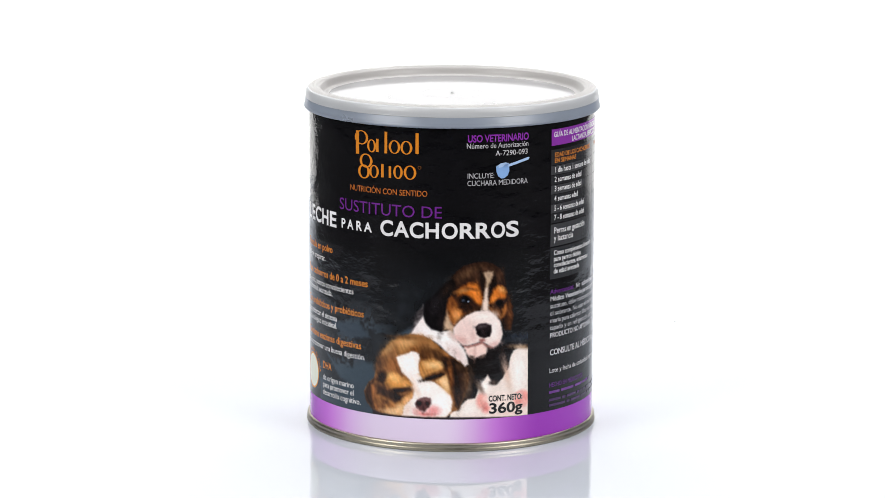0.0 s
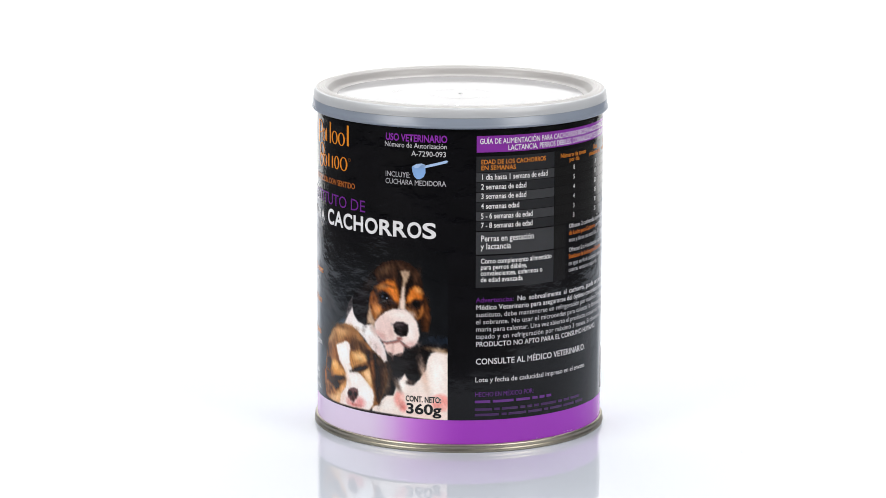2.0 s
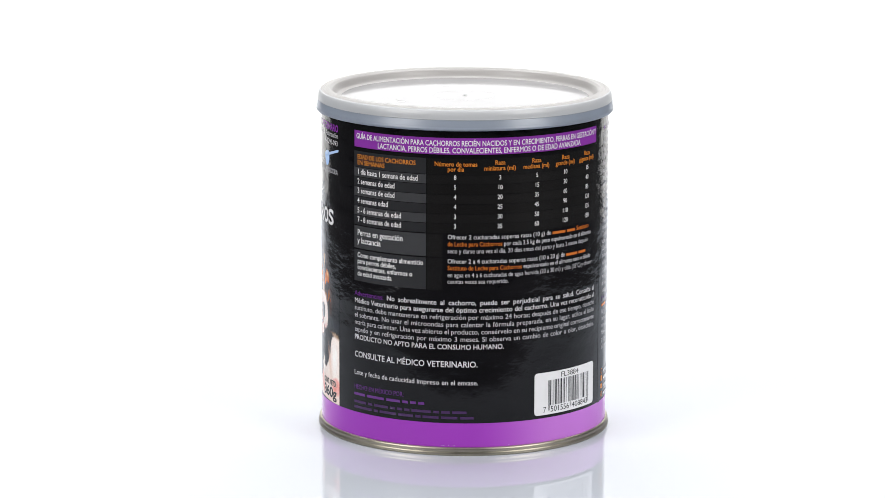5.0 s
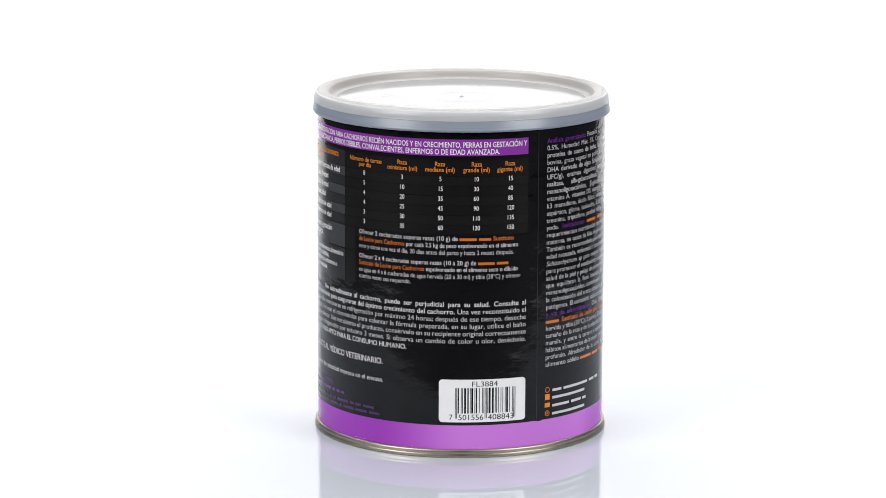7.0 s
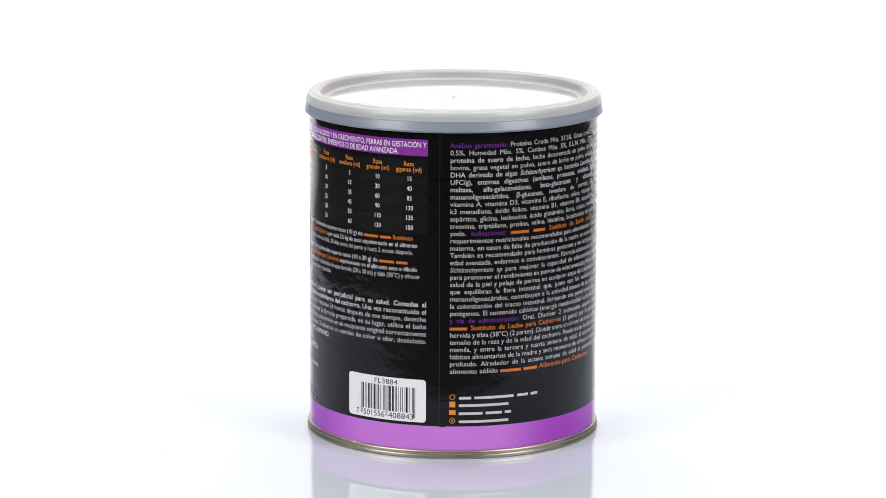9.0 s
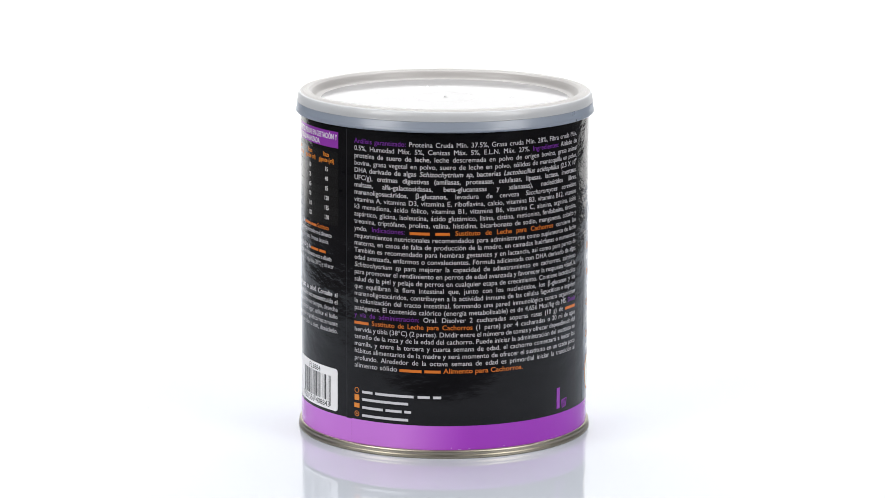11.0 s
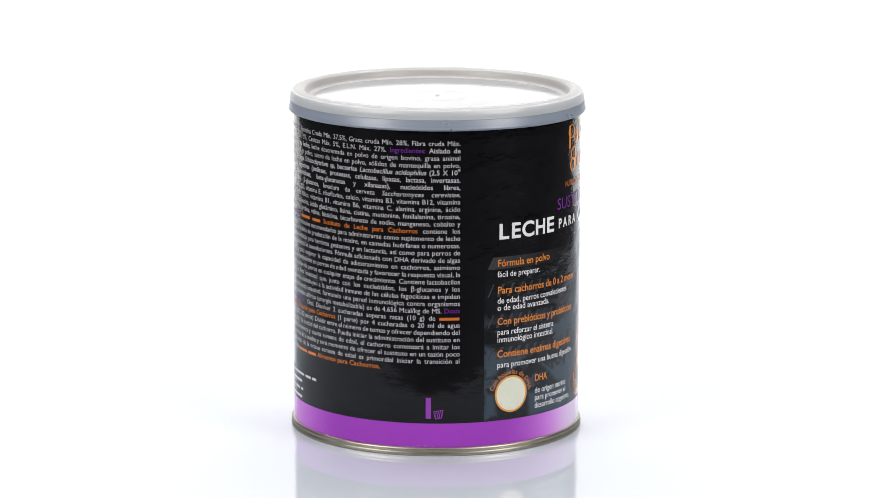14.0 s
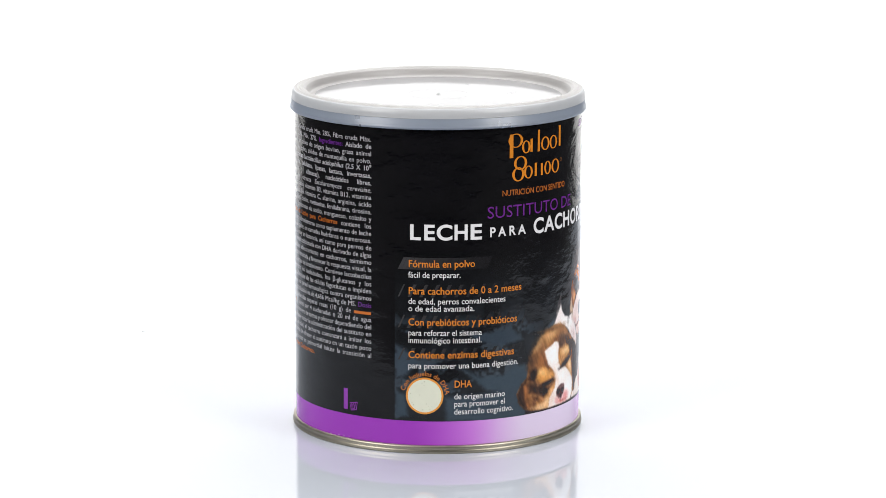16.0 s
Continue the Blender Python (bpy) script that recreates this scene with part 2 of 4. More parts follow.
# ------------------------------------------------------------ the can
def value_noise(x, y, cell, seed):
    rng = np.random.RandomState(seed)
    grid = rng.rand(64, 64)
    gx, gy = x / cell, y / cell
    ix, iy = np.floor(gx).astype(int), np.floor(gy).astype(int)
    fx, fy = gx - ix, gy - iy
    fx, fy = fx * fx * (3 - 2 * fx), fy * fy * (3 - 2 * fy)
    g = lambda a, b: grid[a % 64, b % 64]
    return (g(ix, iy) * (1 - fx) + g(ix + 1, iy) * fx) * (1 - fy) + (g(ix, iy + 1) * (1 - fx) + g(ix + 1, iy + 1) * fx) * fy


def printed_grid(name, u0, u1, z0, z1, step, lift, colour_of, parent, label):
    """A fine grid on the label whose ink comes from colour_of(u, z)."""
    nu, nz = int((u1 - u0) / step) + 1, int((z1 - z0) / step) + 1
    us, zs = np.meshgrid(np.linspace(u0, u1, nu), np.linspace(z0, z1, nz))
    us, zs = us.ravel(), zs.ravel()
    faces = [(j * nu + i, j * nu + i + 1, (j + 1) * nu + i + 1, (j + 1) * nu + i) for j in range(nz - 1) for i in range(nu - 1)]
    ob = link_mesh(name, wrap(us, zs, lift), faces, [PRINT], None, parent, label)
    rgb = np.clip(colour_of(us, zs), 0, 255) / 255
    rgb = np.where(rgb > 0.04, ((rgb + 0.055) / 1.055) ** 2.4, rgb / 12.92)
    at = ob.data.color_attributes.new("ink", "FLOAT_COLOR", "POINT")
    at.data.foreach_set("color", np.concatenate([rgb, np.ones((len(rgb), 1))], 1).astype(np.float32).ravel())
    return ob


def picture_colours(us, zs):
    """The printed photograph: two beagle puppies before dark slate mountains."""
    rough = (value_noise(us, zs, 1.3, 3) - 0.5) * 0.7 + (value_noise(us + 0.6 * zs, zs * 0.7, 0.4, 4) - 0.5) * 1.1
    hair = value_noise(us * 0.55 + zs * 0.5, zs * 1.4 - us * 0.6, 0.35, 5) - 0.5
    mottle = value_noise(us, zs, 5.0, 6) + 0.5 * value_noise(us, zs, 2.0, 7)
    art = np.empty((len(us), 3))
    art[:] = (22, 23, 25)
    ridge = value_noise(us * 0.7 + 3, zs * 1.3, 6.0, 9) + 0.5 * value_noise(us, zs * 1.2, 2.2, 10) + 0.25 * value_noise(us, zs, 0.9, 11)
    slate = np.clip((ridge - 0.92) * 5, 0, 1) * np.clip((50 - zs) / 8, 0, 1) * np.clip((176 - us) / 14, 0, 1)
    haze = np.clip((68 - zs) / 14, 0, 1) * np.clip((218 - us) / 8, 0.4, 1) * (0.4 + 0.8 * np.clip(mottle - 0.5, 0, 1))
    art += haze[:, None] * np.array((17, 19, 21)) + slate[:, None] * np.array((30, 36, 41))

    def lay(d, rgb, soft):
        a = np.clip(0.5 - (d + rough * 0.42 * min(1.0, soft)) / (2 * soft), 0, 1)
        a = (a * a * (3 - 2 * a))[:, None]
        art[:] = art * (1 - a) + np.array(rgb) * a

    def blob(u, z, ru, rz, turn, rgb, soft):
        c, s = math.cos(math.radians(turn)), math.sin(math.radians(turn))
        x, y = (us - u) * c - (zs - z) * s, (us - u) * s + (zs - z) * c
        q = np.sqrt((x / ru) ** 2 + (y / rz) ** 2)
        lay((q - 1) * min(ru, rz), rgb, soft)

    def poly(pts, rgb, soft):
        d, inside = np.full(len(us), 1e9), np.zeros(len(us), bool)
        for (x0, y0), (x1, y1) in zip(pts, pts[1:] + pts[:1]):
            ex, ey = x1 - x0, y1 - y0
            t = np.clip(((us - x0) * ex + (zs - y0) * ey) / (ex * ex + ey * ey), 0, 1)
            d = np.minimum(d, np.hypot(us - x0 - t * ex, zs - y0 - t * ey))
            inside ^= ((y0 > zs) != (y1 > zs)) & (us < x0 + ex * (zs - y0) / (ey if ey else 1e-9))
        lay(np.where(inside, -d, d), rgb, soft)

    # slate mountain ridges
    poly([(116.6, 37.5), (119.9, 36.2), (123.7, 32.0), (120.7, 27.2), (116.6, 25.4)], (66, 76, 86), 1.2)
    poly([(116.6, 21.8), (120.0, 20.4), (121.2, 12.8), (116.6, 12.5)], (58, 70, 80), 1.0)
    poly([(139.6, 42.2), (145.9, 41.2), (157.5, 42.5), (162.2, 38.0), (154.2, 36.6), (145.9, 38.4)], (60, 70, 80), 1.0)
    poly([(139.0, 29.7), (146.0, 26.2), (154.3, 26.3), (158.3, 29.0), (163.0, 29.2), (168.7, 24.2), (160.0, 18.5), (148.0, 21.7)], (62, 74, 84), 1.2)
    poly([(133.3, 19.6), (156.5, 20.9), (166.1, 21.6), (163.7, 9.6), (152.3, 10.3), (134.3, 11.1)], (62, 73, 83), 1.5)
    poly([(173.2, 40.1), (179.5, 44.2), (179.7, 40.7), (176.4, 38.8)], (66, 78, 90), 1.0)
    land = art.copy()
    # dog lying behind: dark flank, haunch, paws
    poly([(196.2, 29.5), (197.3, 32.1), (199.6, 32.7), (203.8, 34.2), (204.1, 37.1), (208.8, 35.9), (213.0, 37.8), (219.3, 37.8), (219.4, 34.9), (215.9, 35.2), (213.0, 34.2), (212.0, 32.0), (211.7, 28.7), (209.3, 25.0), (206.9, 22.6), (205.5, 23.9), (204.1, 26.3), (202.2, 24.0), (200.6, 21.5), (199.6, 18.6), (196.1, 17.0), (193.9, 14.8), (195.8, 19.7)], (24, 21, 22), 0.5)
    blob(202.2, 28.7, 3.0, 3.0, 0, (30, 27, 27), 2.0)
    blob(198.0, 25.6, 1.2, 4.7, 8, (58, 46, 38), 1.4)
    blob(197.0, 21.6, 1.4, 2.7, 10, (86, 70, 58), 1.4)
    blob(217.4, 38.7, 4.5, 1.3, 0, (40, 48, 60), 1.5)
    poly([(219.3, 34.7), (215.9, 35.4), (213.4, 34.2), (212.2, 32.0), (211.8, 28.7), (209.5, 25.0), (207.0, 23.0), (205.9, 23.8), (204.1, 26.5), (202.2, 23.8), (200.8, 21.5), (199.8, 18.6), (197.1, 18.3), (194.0, 15.0), (191.3, 13.8), (191.3, 12.0), (206.3, 11.5), (219.5, 10.9)], (240, 226, 218), 0.45)
    blob(216.3, 35.4, 3.5, 0.7, 8, (150, 120, 92), 0.8)
    blob(211.1, 26.5, 0.8, 4.0, -14, (222, 190, 172), 1.6)
    blob(215.6, 27.0, 2.2, 6.0, 0, (252, 246, 242), 2.4)
    blob(203.2, 22.7, 1.7, 1.9, 0, (250, 243, 238), 1.6)
    blob(197.1, 15.0, 2.6, 1.9, 0, (246, 238, 232), 1.6)
    blob(206.2, 23.7, 1.6, 0.9, 0, (60, 50, 46), 0.6)
    blob(201.5, 22.1, 0.8, 2.3, -25, (120, 104, 94), 0.9)
    blob(202.1, 17.4, 1.8, 2.7, 0, (234, 170, 160), 0.8)
    blob(203.3, 18.4, 0.8, 0.9, 0, (246, 205, 196), 1.0)
    blob(203.6, 14.8, 1.3, 1.5, 0, (222, 140, 134), 1.0)
    blob(210.0, 18.0, 4.2, 2.0, 0, (246, 226, 218), 1.4)
    blob(216.7, 17.3, 3.0, 2.8, 0, (230, 160, 152), 0.8)
    blob(215.7, 18.8, 1.2, 1.0, 0, (244, 196, 188), 1.0)
    blob(218.0, 15.5, 1.2, 1.2, 0, (236, 180, 172), 1.0)
    blob(211.8, 12.5, 6.4, 0.9, 0, (240, 214, 206), 1.2)
    # its shoulder and foreleg
    poly([(181.9, 50.9), (180.2, 48.2), (178.6, 44.2), (177.3, 40.5), (182.2, 40.5), (183.2, 43.1), (182.3, 47.0)], (104, 98, 100), 0.7)
    blob(179.6, 45.9, 1.4, 0.3, -25, (60, 56, 58), 0.6)
    blob(180.6, 47.6, 1.4, 0.3, -25, (60, 56, 58), 0.6)
    blob(178.8, 43.2, 1.5, 0.3, -25, (60, 56, 58), 0.6)
    blob(181.4, 48.9, 1.4, 0.3, -25, (60, 56, 58), 0.6)
    poly([(181.9, 47.0), (182.4, 45.7), (183.2, 44.1), (184.9, 42.4), (188.3, 41.9), (191.5, 42.5), (193.1, 39.4), (196.0, 35.8), (197.0, 33.1), (197.4, 30.5), (196.2, 29.5), (194.4, 30.7), (191.9, 32.7), (188.7, 36.0), (186.7, 37.9), (182.2, 39.8), (177.7, 40.6), (179.2, 43.3), (180.6, 45.3)], (242, 233, 231), 0.5)
    blob(188.0, 40.0, 4.5, 1.5, 28, (252, 249, 248), 1.8)
    blob(193.5, 34.2, 1.4, 3.0, -35, (228, 206, 202), 1.6)
    blob(191.8, 41.0, 0.9, 1.7, -30, (206, 186, 178), 1.2)
    # its head
    poly([(191.1, 59.0), (191.8, 60.6), (193.0, 62.7), (195.6, 64.7), (199.4, 65.8), (202.6, 66.0), (205.9, 65.2), (208.5, 63.0), (210.2, 59.6), (210.8, 56.3), (211.3, 53.7), (212.9, 50.0), (213.2, 46.0), (212.6, 41.8), (210.3, 41.8), (208.9, 44.7), (206.1, 46.8), (196.9, 46.6), (191.8, 42.7), (189.0, 42.3), (188.0, 49.2)], (44, 30, 24), 0.45)
    poly([(193.0, 59.9), (194.9, 62.2), (197.5, 63.7), (201.3, 64.7), (205.3, 64.1), (207.6, 62.1), (209.0, 59.7), (207.3, 59.2), (205.3, 62.2), (202.0, 62.4), (201.0, 60.1), (196.9, 59.9), (193.7, 58.3)], (66, 47, 36), 1.6)
    blob(196.8, 62.2, 3.5, 0.9, -22, (88, 65, 48), 1.4)
    blob(208.3, 60.4, 1.0, 2.3, 18, (74, 52, 40), 1.4)
    blob(200.1, 59.5, 1.6, 2.7, 0, (58, 40, 30), 1.6)
    poly([(191.9, 60.3), (189.2, 58.3), (186.7, 55.6), (184.8, 53.6), (182.6, 51.6), (182.2, 47.7), (182.8, 44.8), (184.8, 42.7), (188.0, 41.8), (189.1, 42.5), (189.3, 47.2), (190.4, 51.8), (192.1, 56.0), (192.7, 58.3)], (19, 17, 19), 0.5)
    blob(186.4, 51.4, 1.4, 3.3, 22, (38, 35, 38), 2.0)
    blob(188.3, 45.9, 0.5, 2.7, 6, (36, 30, 30), 1.4)
    blob(189.9, 56.4, 1.1, 2.3, 30, (44, 33, 28), 1.6)
    poly([(189.0, 42.5), (189.4, 46.2), (190.2, 49.2), (191.2, 45.9), (192.5, 43.7), (192.2, 41.4), (191.2, 42.5)], (196, 168, 142), 0.9)
    poly([(193.4, 55.7), (195.0, 57.3), (197.5, 58.5), (200.1, 58.3), (201.8, 56.8), (202.2, 52.9), (201.6, 50.9), (199.5, 51.6), (197.8, 54.0), (195.6, 54.7), (193.8, 54.1)], (186, 104, 42), 1.1)
    blob(199.8, 55.3, 1.4, 2.4, -10, (222, 134, 60), 1.6)
    blob(200.8, 52.6, 0.9, 1.5, 0, (206, 122, 58), 1.2)
    blob(195.6, 56.2, 2.2, 0.6, -18, (170, 122, 76), 1.0)
    blob(197.8, 56.8, 1.7, 0.4, 10, (84, 52, 32), 0.7)
    poly([(190.4, 52.5), (191.7, 53.9), (193.1, 52.1), (194.3, 49.7), (196.0, 48.0), (194.7, 45.9), (192.6, 43.9), (191.3, 46.3), (190.3, 49.2)], (158, 94, 48), 1.1)
    blob(193.4, 47.6, 1.3, 2.3, -20, (214, 150, 92), 1.4)
    blob(191.8, 51.3, 0.6, 1.7, -10, (100, 62, 38), 1.0)
    blob(193.6, 53.1, 0.4, 1.7, -25, (84, 54, 36), 0.9)
    blob(196.6, 52.6, 2.8, 1.6, 18, (44, 30, 24), 0.9)
    blob(199.3, 50.9, 1.7, 0.8, 12, (54, 34, 26), 0.9)
    blob(196.3, 52.8, 1.5, 1.2, 10, (11, 11, 15), 0.5)
    blob(195.6, 52.7, 0.6, 0.5, 0, (58, 64, 76), 0.4)
    blob(197.3, 52.3, 0.3, 0.3, 0, (150, 162, 180), 0.25)
    blob(207.6, 51.1, 0.5, 0.4, 0, (50, 52, 60), 0.4)
    poly([(200.3, 50.7), (201.8, 50.0), (199.5, 48.7), (196.9, 47.5), (194.5, 45.5), (192.8, 43.7), (193.4, 45.4), (195.6, 47.6), (197.9, 49.5)], (62, 42, 30), 0.9)
    poly([(201.5, 63.4), (202.8, 62.0), (203.1, 59.4), (202.8, 56.1), (202.2, 54.5), (201.4, 56.2), (201.0, 59.5)], (36, 25, 20), 1.0)
    poly([(206.0, 61.9), (207.0, 59.8), (207.3, 57.9), (205.9, 55.9), (204.8, 53.1), (204.2, 51.4), (204.0, 55.4), (204.8, 58.7)], (32, 22, 18), 0.9)
    poly([(202.5, 62.0), (203.8, 62.5), (205.8, 62.4), (206.0, 61.1), (205.0, 59.2), (204.3, 57.3), (204.0, 53.5), (204.3, 48.9), (202.1, 49.0), (202.5, 52.9), (203.1, 56.7), (203.3, 59.7)], (186, 160, 136), 0.7)
    poly([(203.3, 56.8), (203.9, 56.6), (204.0, 52.8), (204.5, 48.9), (202.0, 48.9), (202.6, 52.6)], (238, 218, 206), 0.8)
    poly([(205.1, 53.3), (206.0, 56.0), (207.6, 57.3), (209.1, 56.8), (210.5, 55.0), (210.6, 53.3), (209.1, 52.7), (207.4, 52.9), (205.9, 51.7), (204.8, 51.4)], (198, 114, 50), 1.0)
    blob(209.0, 55.8, 1.2, 0.7, 32, (226, 164, 100), 1.0)
    blob(206.3, 53.0, 0.7, 1.3, 12, (214, 132, 62), 1.0)
    blob(208.4, 50.9, 1.9, 1.3, 8, (46, 32, 26), 0.8)
    blob(208.1, 51.2, 1.0, 0.9, 0, (13, 12, 14), 0.5)
    poly([(204.4, 50.2), (206.0, 49.8), (208.4, 48.7), (209.1, 46.1), (208.4, 45.3), (206.4, 47.2), (204.7, 48.8)], (104, 66, 40), 0.9)
    poly([(209.1, 48.9), (210.7, 51.0), (211.4, 48.4), (210.3, 46.6), (208.9, 46.1)], (176, 112, 62), 0.9)
    poly([(211.2, 53.4), (212.9, 50.0), (213.2, 46.0), (212.5, 41.8), (210.6, 41.8), (209.9, 45.2), (210.7, 47.2), (211.4, 49.4)], (62, 40, 28), 0.8)
    blob(211.9, 48.4, 0.6, 2.9, 0, (116, 72, 42), 1.2)
    poly([(202.1, 49.0), (204.4, 49.0), (206.4, 47.2), (208.4, 45.4), (209.0, 42.7), (209.4, 40.1), (208.5, 37.5), (206.1, 36.1), (204.0, 37.0), (202.1, 38.3), (199.5, 37.6), (197.0, 36.9), (195.0, 37.4), (193.4, 39.1), (192.2, 41.4), (192.5, 43.6), (194.4, 45.5), (196.9, 47.5), (199.5, 48.7)], (238, 219, 213), 0.45)
    blob(196.6, 42.6, 3.1, 3.1, 0, (236, 210, 204), 2.4)
    blob(206.1, 42.3, 1.7, 4.0, 0, (250, 240, 236), 2.0)
    blob(202.1, 47.0, 2.9, 1.1, 0, (250, 240, 235), 1.6)
    blob(195.0, 39.1, 2.2, 1.1, 28, (216, 176, 170), 1.2)
    blob(206.5, 37.1, 1.9, 0.8, -15, (224, 190, 184), 1.0)
    blob(198.9, 40.0, 0.9, 1.6, 0, (228, 196, 190), 1.2)
    poly([(195.9, 36.6), (199.5, 37.2), (202.1, 37.9), (203.7, 36.6), (204.0, 34.8), (203.5, 33.9), (201.5, 33.0), (199.6, 32.5), (197.6, 33.1), (196.5, 34.8)], (236, 208, 200), 0.6)
    blob(199.6, 34.4, 0.3, 1.5, 0, (214, 176, 168), 0.8)
    blob(198.6, 32.9, 0.8, 0.5, 20, (90, 76, 70), 0.6)
    blob(202.2, 33.0, 0.9, 0.5, -20, (96, 80, 74), 0.6)
    blob(201.8, 35.3, 1.3, 1.1, 0, (244, 216, 208), 1.2)
    poly([(195.4, 37.0), (197.0, 36.7), (199.7, 37.4), (202.1, 38.1), (204.3, 36.7), (206.1, 35.8), (203.8, 36.2), (202.2, 37.5), (199.8, 36.8), (197.1, 36.3)], (158, 108, 102), 0.5)
    blob(202.1, 38.7, 0.9, 0.5, 0, (140, 88, 84), 0.6)
    poly([(199.8, 43.3), (200.8, 44.4), (203.4, 44.6), (205.3, 43.8), (205.5, 41.6), (204.8, 39.9), (203.1, 39.4), (201.2, 39.9), (200.2, 41.2)], (36, 29, 31), 0.4)
    blob(202.2, 43.6, 1.7, 0.5, -4, (84, 74, 78), 0.7)
    blob(201.0, 41.3, 0.7, 0.8, 0, (14, 11, 13), 0.5)
    blob(204.1, 41.2, 0.6, 0.8, 0, (16, 12, 14), 0.5)
    # sleeping dog in front
    poly([(160.4, 16.3), (159.7, 18.9), (161.7, 22.0), (163.8, 23.7), (164.5, 27.1), (165.1, 30.0), (167.2, 33.5), (170.0, 36.6), (173.5, 38.9), (177.6, 40.5), (181.5, 40.4), (184.9, 38.9), (188.0, 36.2), (191.2, 33.6), (194.4, 31.5), (196.7, 28.9), (197.4, 25.6), (197.0, 22.2), (195.8, 18.9), (194.2, 14.7), (191.9, 13.8), (190.0, 12.0), (182.3, 11.9), (173.6, 11.8), (166.4, 12.0), (163.4, 12.9), (161.4, 14.7)], (150, 102, 62), 0.5)
    poly([(167.2, 33.4), (170.0, 36.5), (173.5, 38.7), (177.6, 40.2), (181.6, 40.2), (184.8, 38.5), (186.7, 36.1), (182.9, 34.6), (179.6, 35.0), (176.3, 35.0), (173.5, 33.4), (170.0, 31.7)], (178, 130, 82), 1.6)
    blob(175.9, 37.5, 4.7, 1.3, -10, (196, 152, 104), 1.8)
    blob(182.2, 37.5, 3.0, 1.6, 25, (160, 112, 70), 1.6)
    blob(170.8, 33.8, 1.8, 3.1, 35, (150, 106, 68), 1.6)
    blob(167.2, 28.8, 1.8, 3.1, 12, (120, 82, 52), 1.6)
    blob(171.5, 29.2, 1.8, 2.7, -10, (158, 104, 60), 1.6)
    blob(179.6, 35.4, 1.8, 1.1, 0, (128, 82, 48), 1.4)
    blob(186.1, 33.5, 4.0, 1.6, 28, (78, 54, 36), 1.4)
    blob(183.5, 34.0, 1.7, 1.3, 0, (104, 70, 42), 1.4)
    blob(173.9, 27.1, 1.2, 2.9, -32, (112, 72, 42), 1.2)
    blob(165.8, 29.9, 1.2, 3.3, 14, (92, 64, 42), 1.4)
    blob(182.2, 33.4, 1.7, 1.5, 20, (84, 55, 34), 1.2)
    blob(169.3, 34.6, 2.1, 0.8, -40, (190, 148, 102), 1.2)
    blob(176.9, 39.4, 4.7, 0.6, -2, (120, 84, 54), 1.0)
    blob(189.6, 30.5, 1.4, 2.3, -25, (46, 32, 24), 1.2)
    blob(167.3, 24.4, 2.6, 2.1, -20, (40, 28, 22), 1.2)
    poly([(160.4, 16.3), (159.7, 18.9), (161.7, 22.0), (163.8, 23.5), (164.6, 20.5), (164.2, 17.2), (165.2, 14.0), (166.6, 12.2), (163.4, 12.9), (161.4, 14.7)], (58, 40, 30), 0.7)
    poly([(162.6, 21.3), (163.8, 22.3), (164.5, 19.9), (164.0, 16.8), (165.2, 14.0), (166.3, 12.5), (164.3, 13.2), (163.2, 16.4)], (150, 98, 58), 0.9)
    poly([(164.5, 21.8), (167.2, 21.8), (169.3, 20.4), (173.6, 20.8), (177.1, 22.7), (179.0, 22.6), (177.8, 20.4), (175.6, 18.9), (173.6, 17.1), (172.0, 15.7), (170.1, 16.8), (167.3, 18.1), (164.9, 18.5)], (62, 43, 32), 1.2)
    blob(175.3, 19.8, 2.0, 0.6, -25, (150, 102, 62), 0.9)
    poly([(168.3, 22.8), (169.3, 25.2), (171.6, 26.7), (174.4, 25.4), (177.0, 24.1), (178.7, 22.6), (176.3, 22.6), (173.6, 21.2), (170.8, 21.1)], (212, 150, 82), 1.1)
    blob(171.5, 24.9, 2.1, 1.1, 20, (238, 190, 124), 1.3)
    blob(175.1, 23.7, 1.6, 0.7, 30, (222, 164, 98), 1.0)
    blob(173.6, 20.7, 3.0, 0.6, -6, (26, 18, 16), 0.7)
    blob(172.5, 18.4, 1.8, 1.1, 20, (34, 24, 20), 0.9)
    poly([(165.7, 17.7), (168.6, 17.0), (172.0, 15.4), (174.4, 16.8), (176.3, 18.7), (178.0, 20.1), (178.7, 18.9), (176.3, 16.0), (174.7, 12.3), (170.1, 12.0), (166.4, 13.6)], (200, 142, 86), 1.1)
    blob(173.2, 14.1, 2.4, 1.2, -15, (240, 202, 156), 1.4)
    blob(176.3, 17.6, 1.6, 0.8, -35, (222, 170, 116), 1.1)
    blob(168.6, 16.0, 1.7, 0.7, 25, (84, 56, 38), 0.9)
    blob(167.2, 14.6, 0.9, 1.5, -20, (92, 60, 40), 1.0)
    blob(170.8, 12.6, 2.8, 0.7, 5, (226, 188, 146), 1.0)
    blob(171.1, 15.0, 1.3, 0.6, 20, (150, 100, 60), 0.9)
    poly([(172.4, 32.1), (173.9, 33.0), (175.9, 33.5), (177.9, 34.6), (179.5, 34.4), (180.5, 33.7), (180.8, 32.2), (180.4, 30.4), (180.5, 28.5), (181.1, 26.5), (182.0, 25.0), (184.3, 24.8), (186.9, 23.6), (189.4, 21.7), (191.3, 19.7), (192.0, 17.6), (191.7, 14.3), (190.0, 12.0), (182.3, 11.9), (174.7, 11.9), (175.5, 15.1), (178.2, 18.2), (179.1, 21.3), (178.6, 23.2), (176.3, 25.5), (174.5, 27.1), (173.3, 29.5)], (247, 238, 234), 0.5)
    blob(176.9, 30.3, 2.3, 2.7, -15, (254, 250, 248), 1.6)
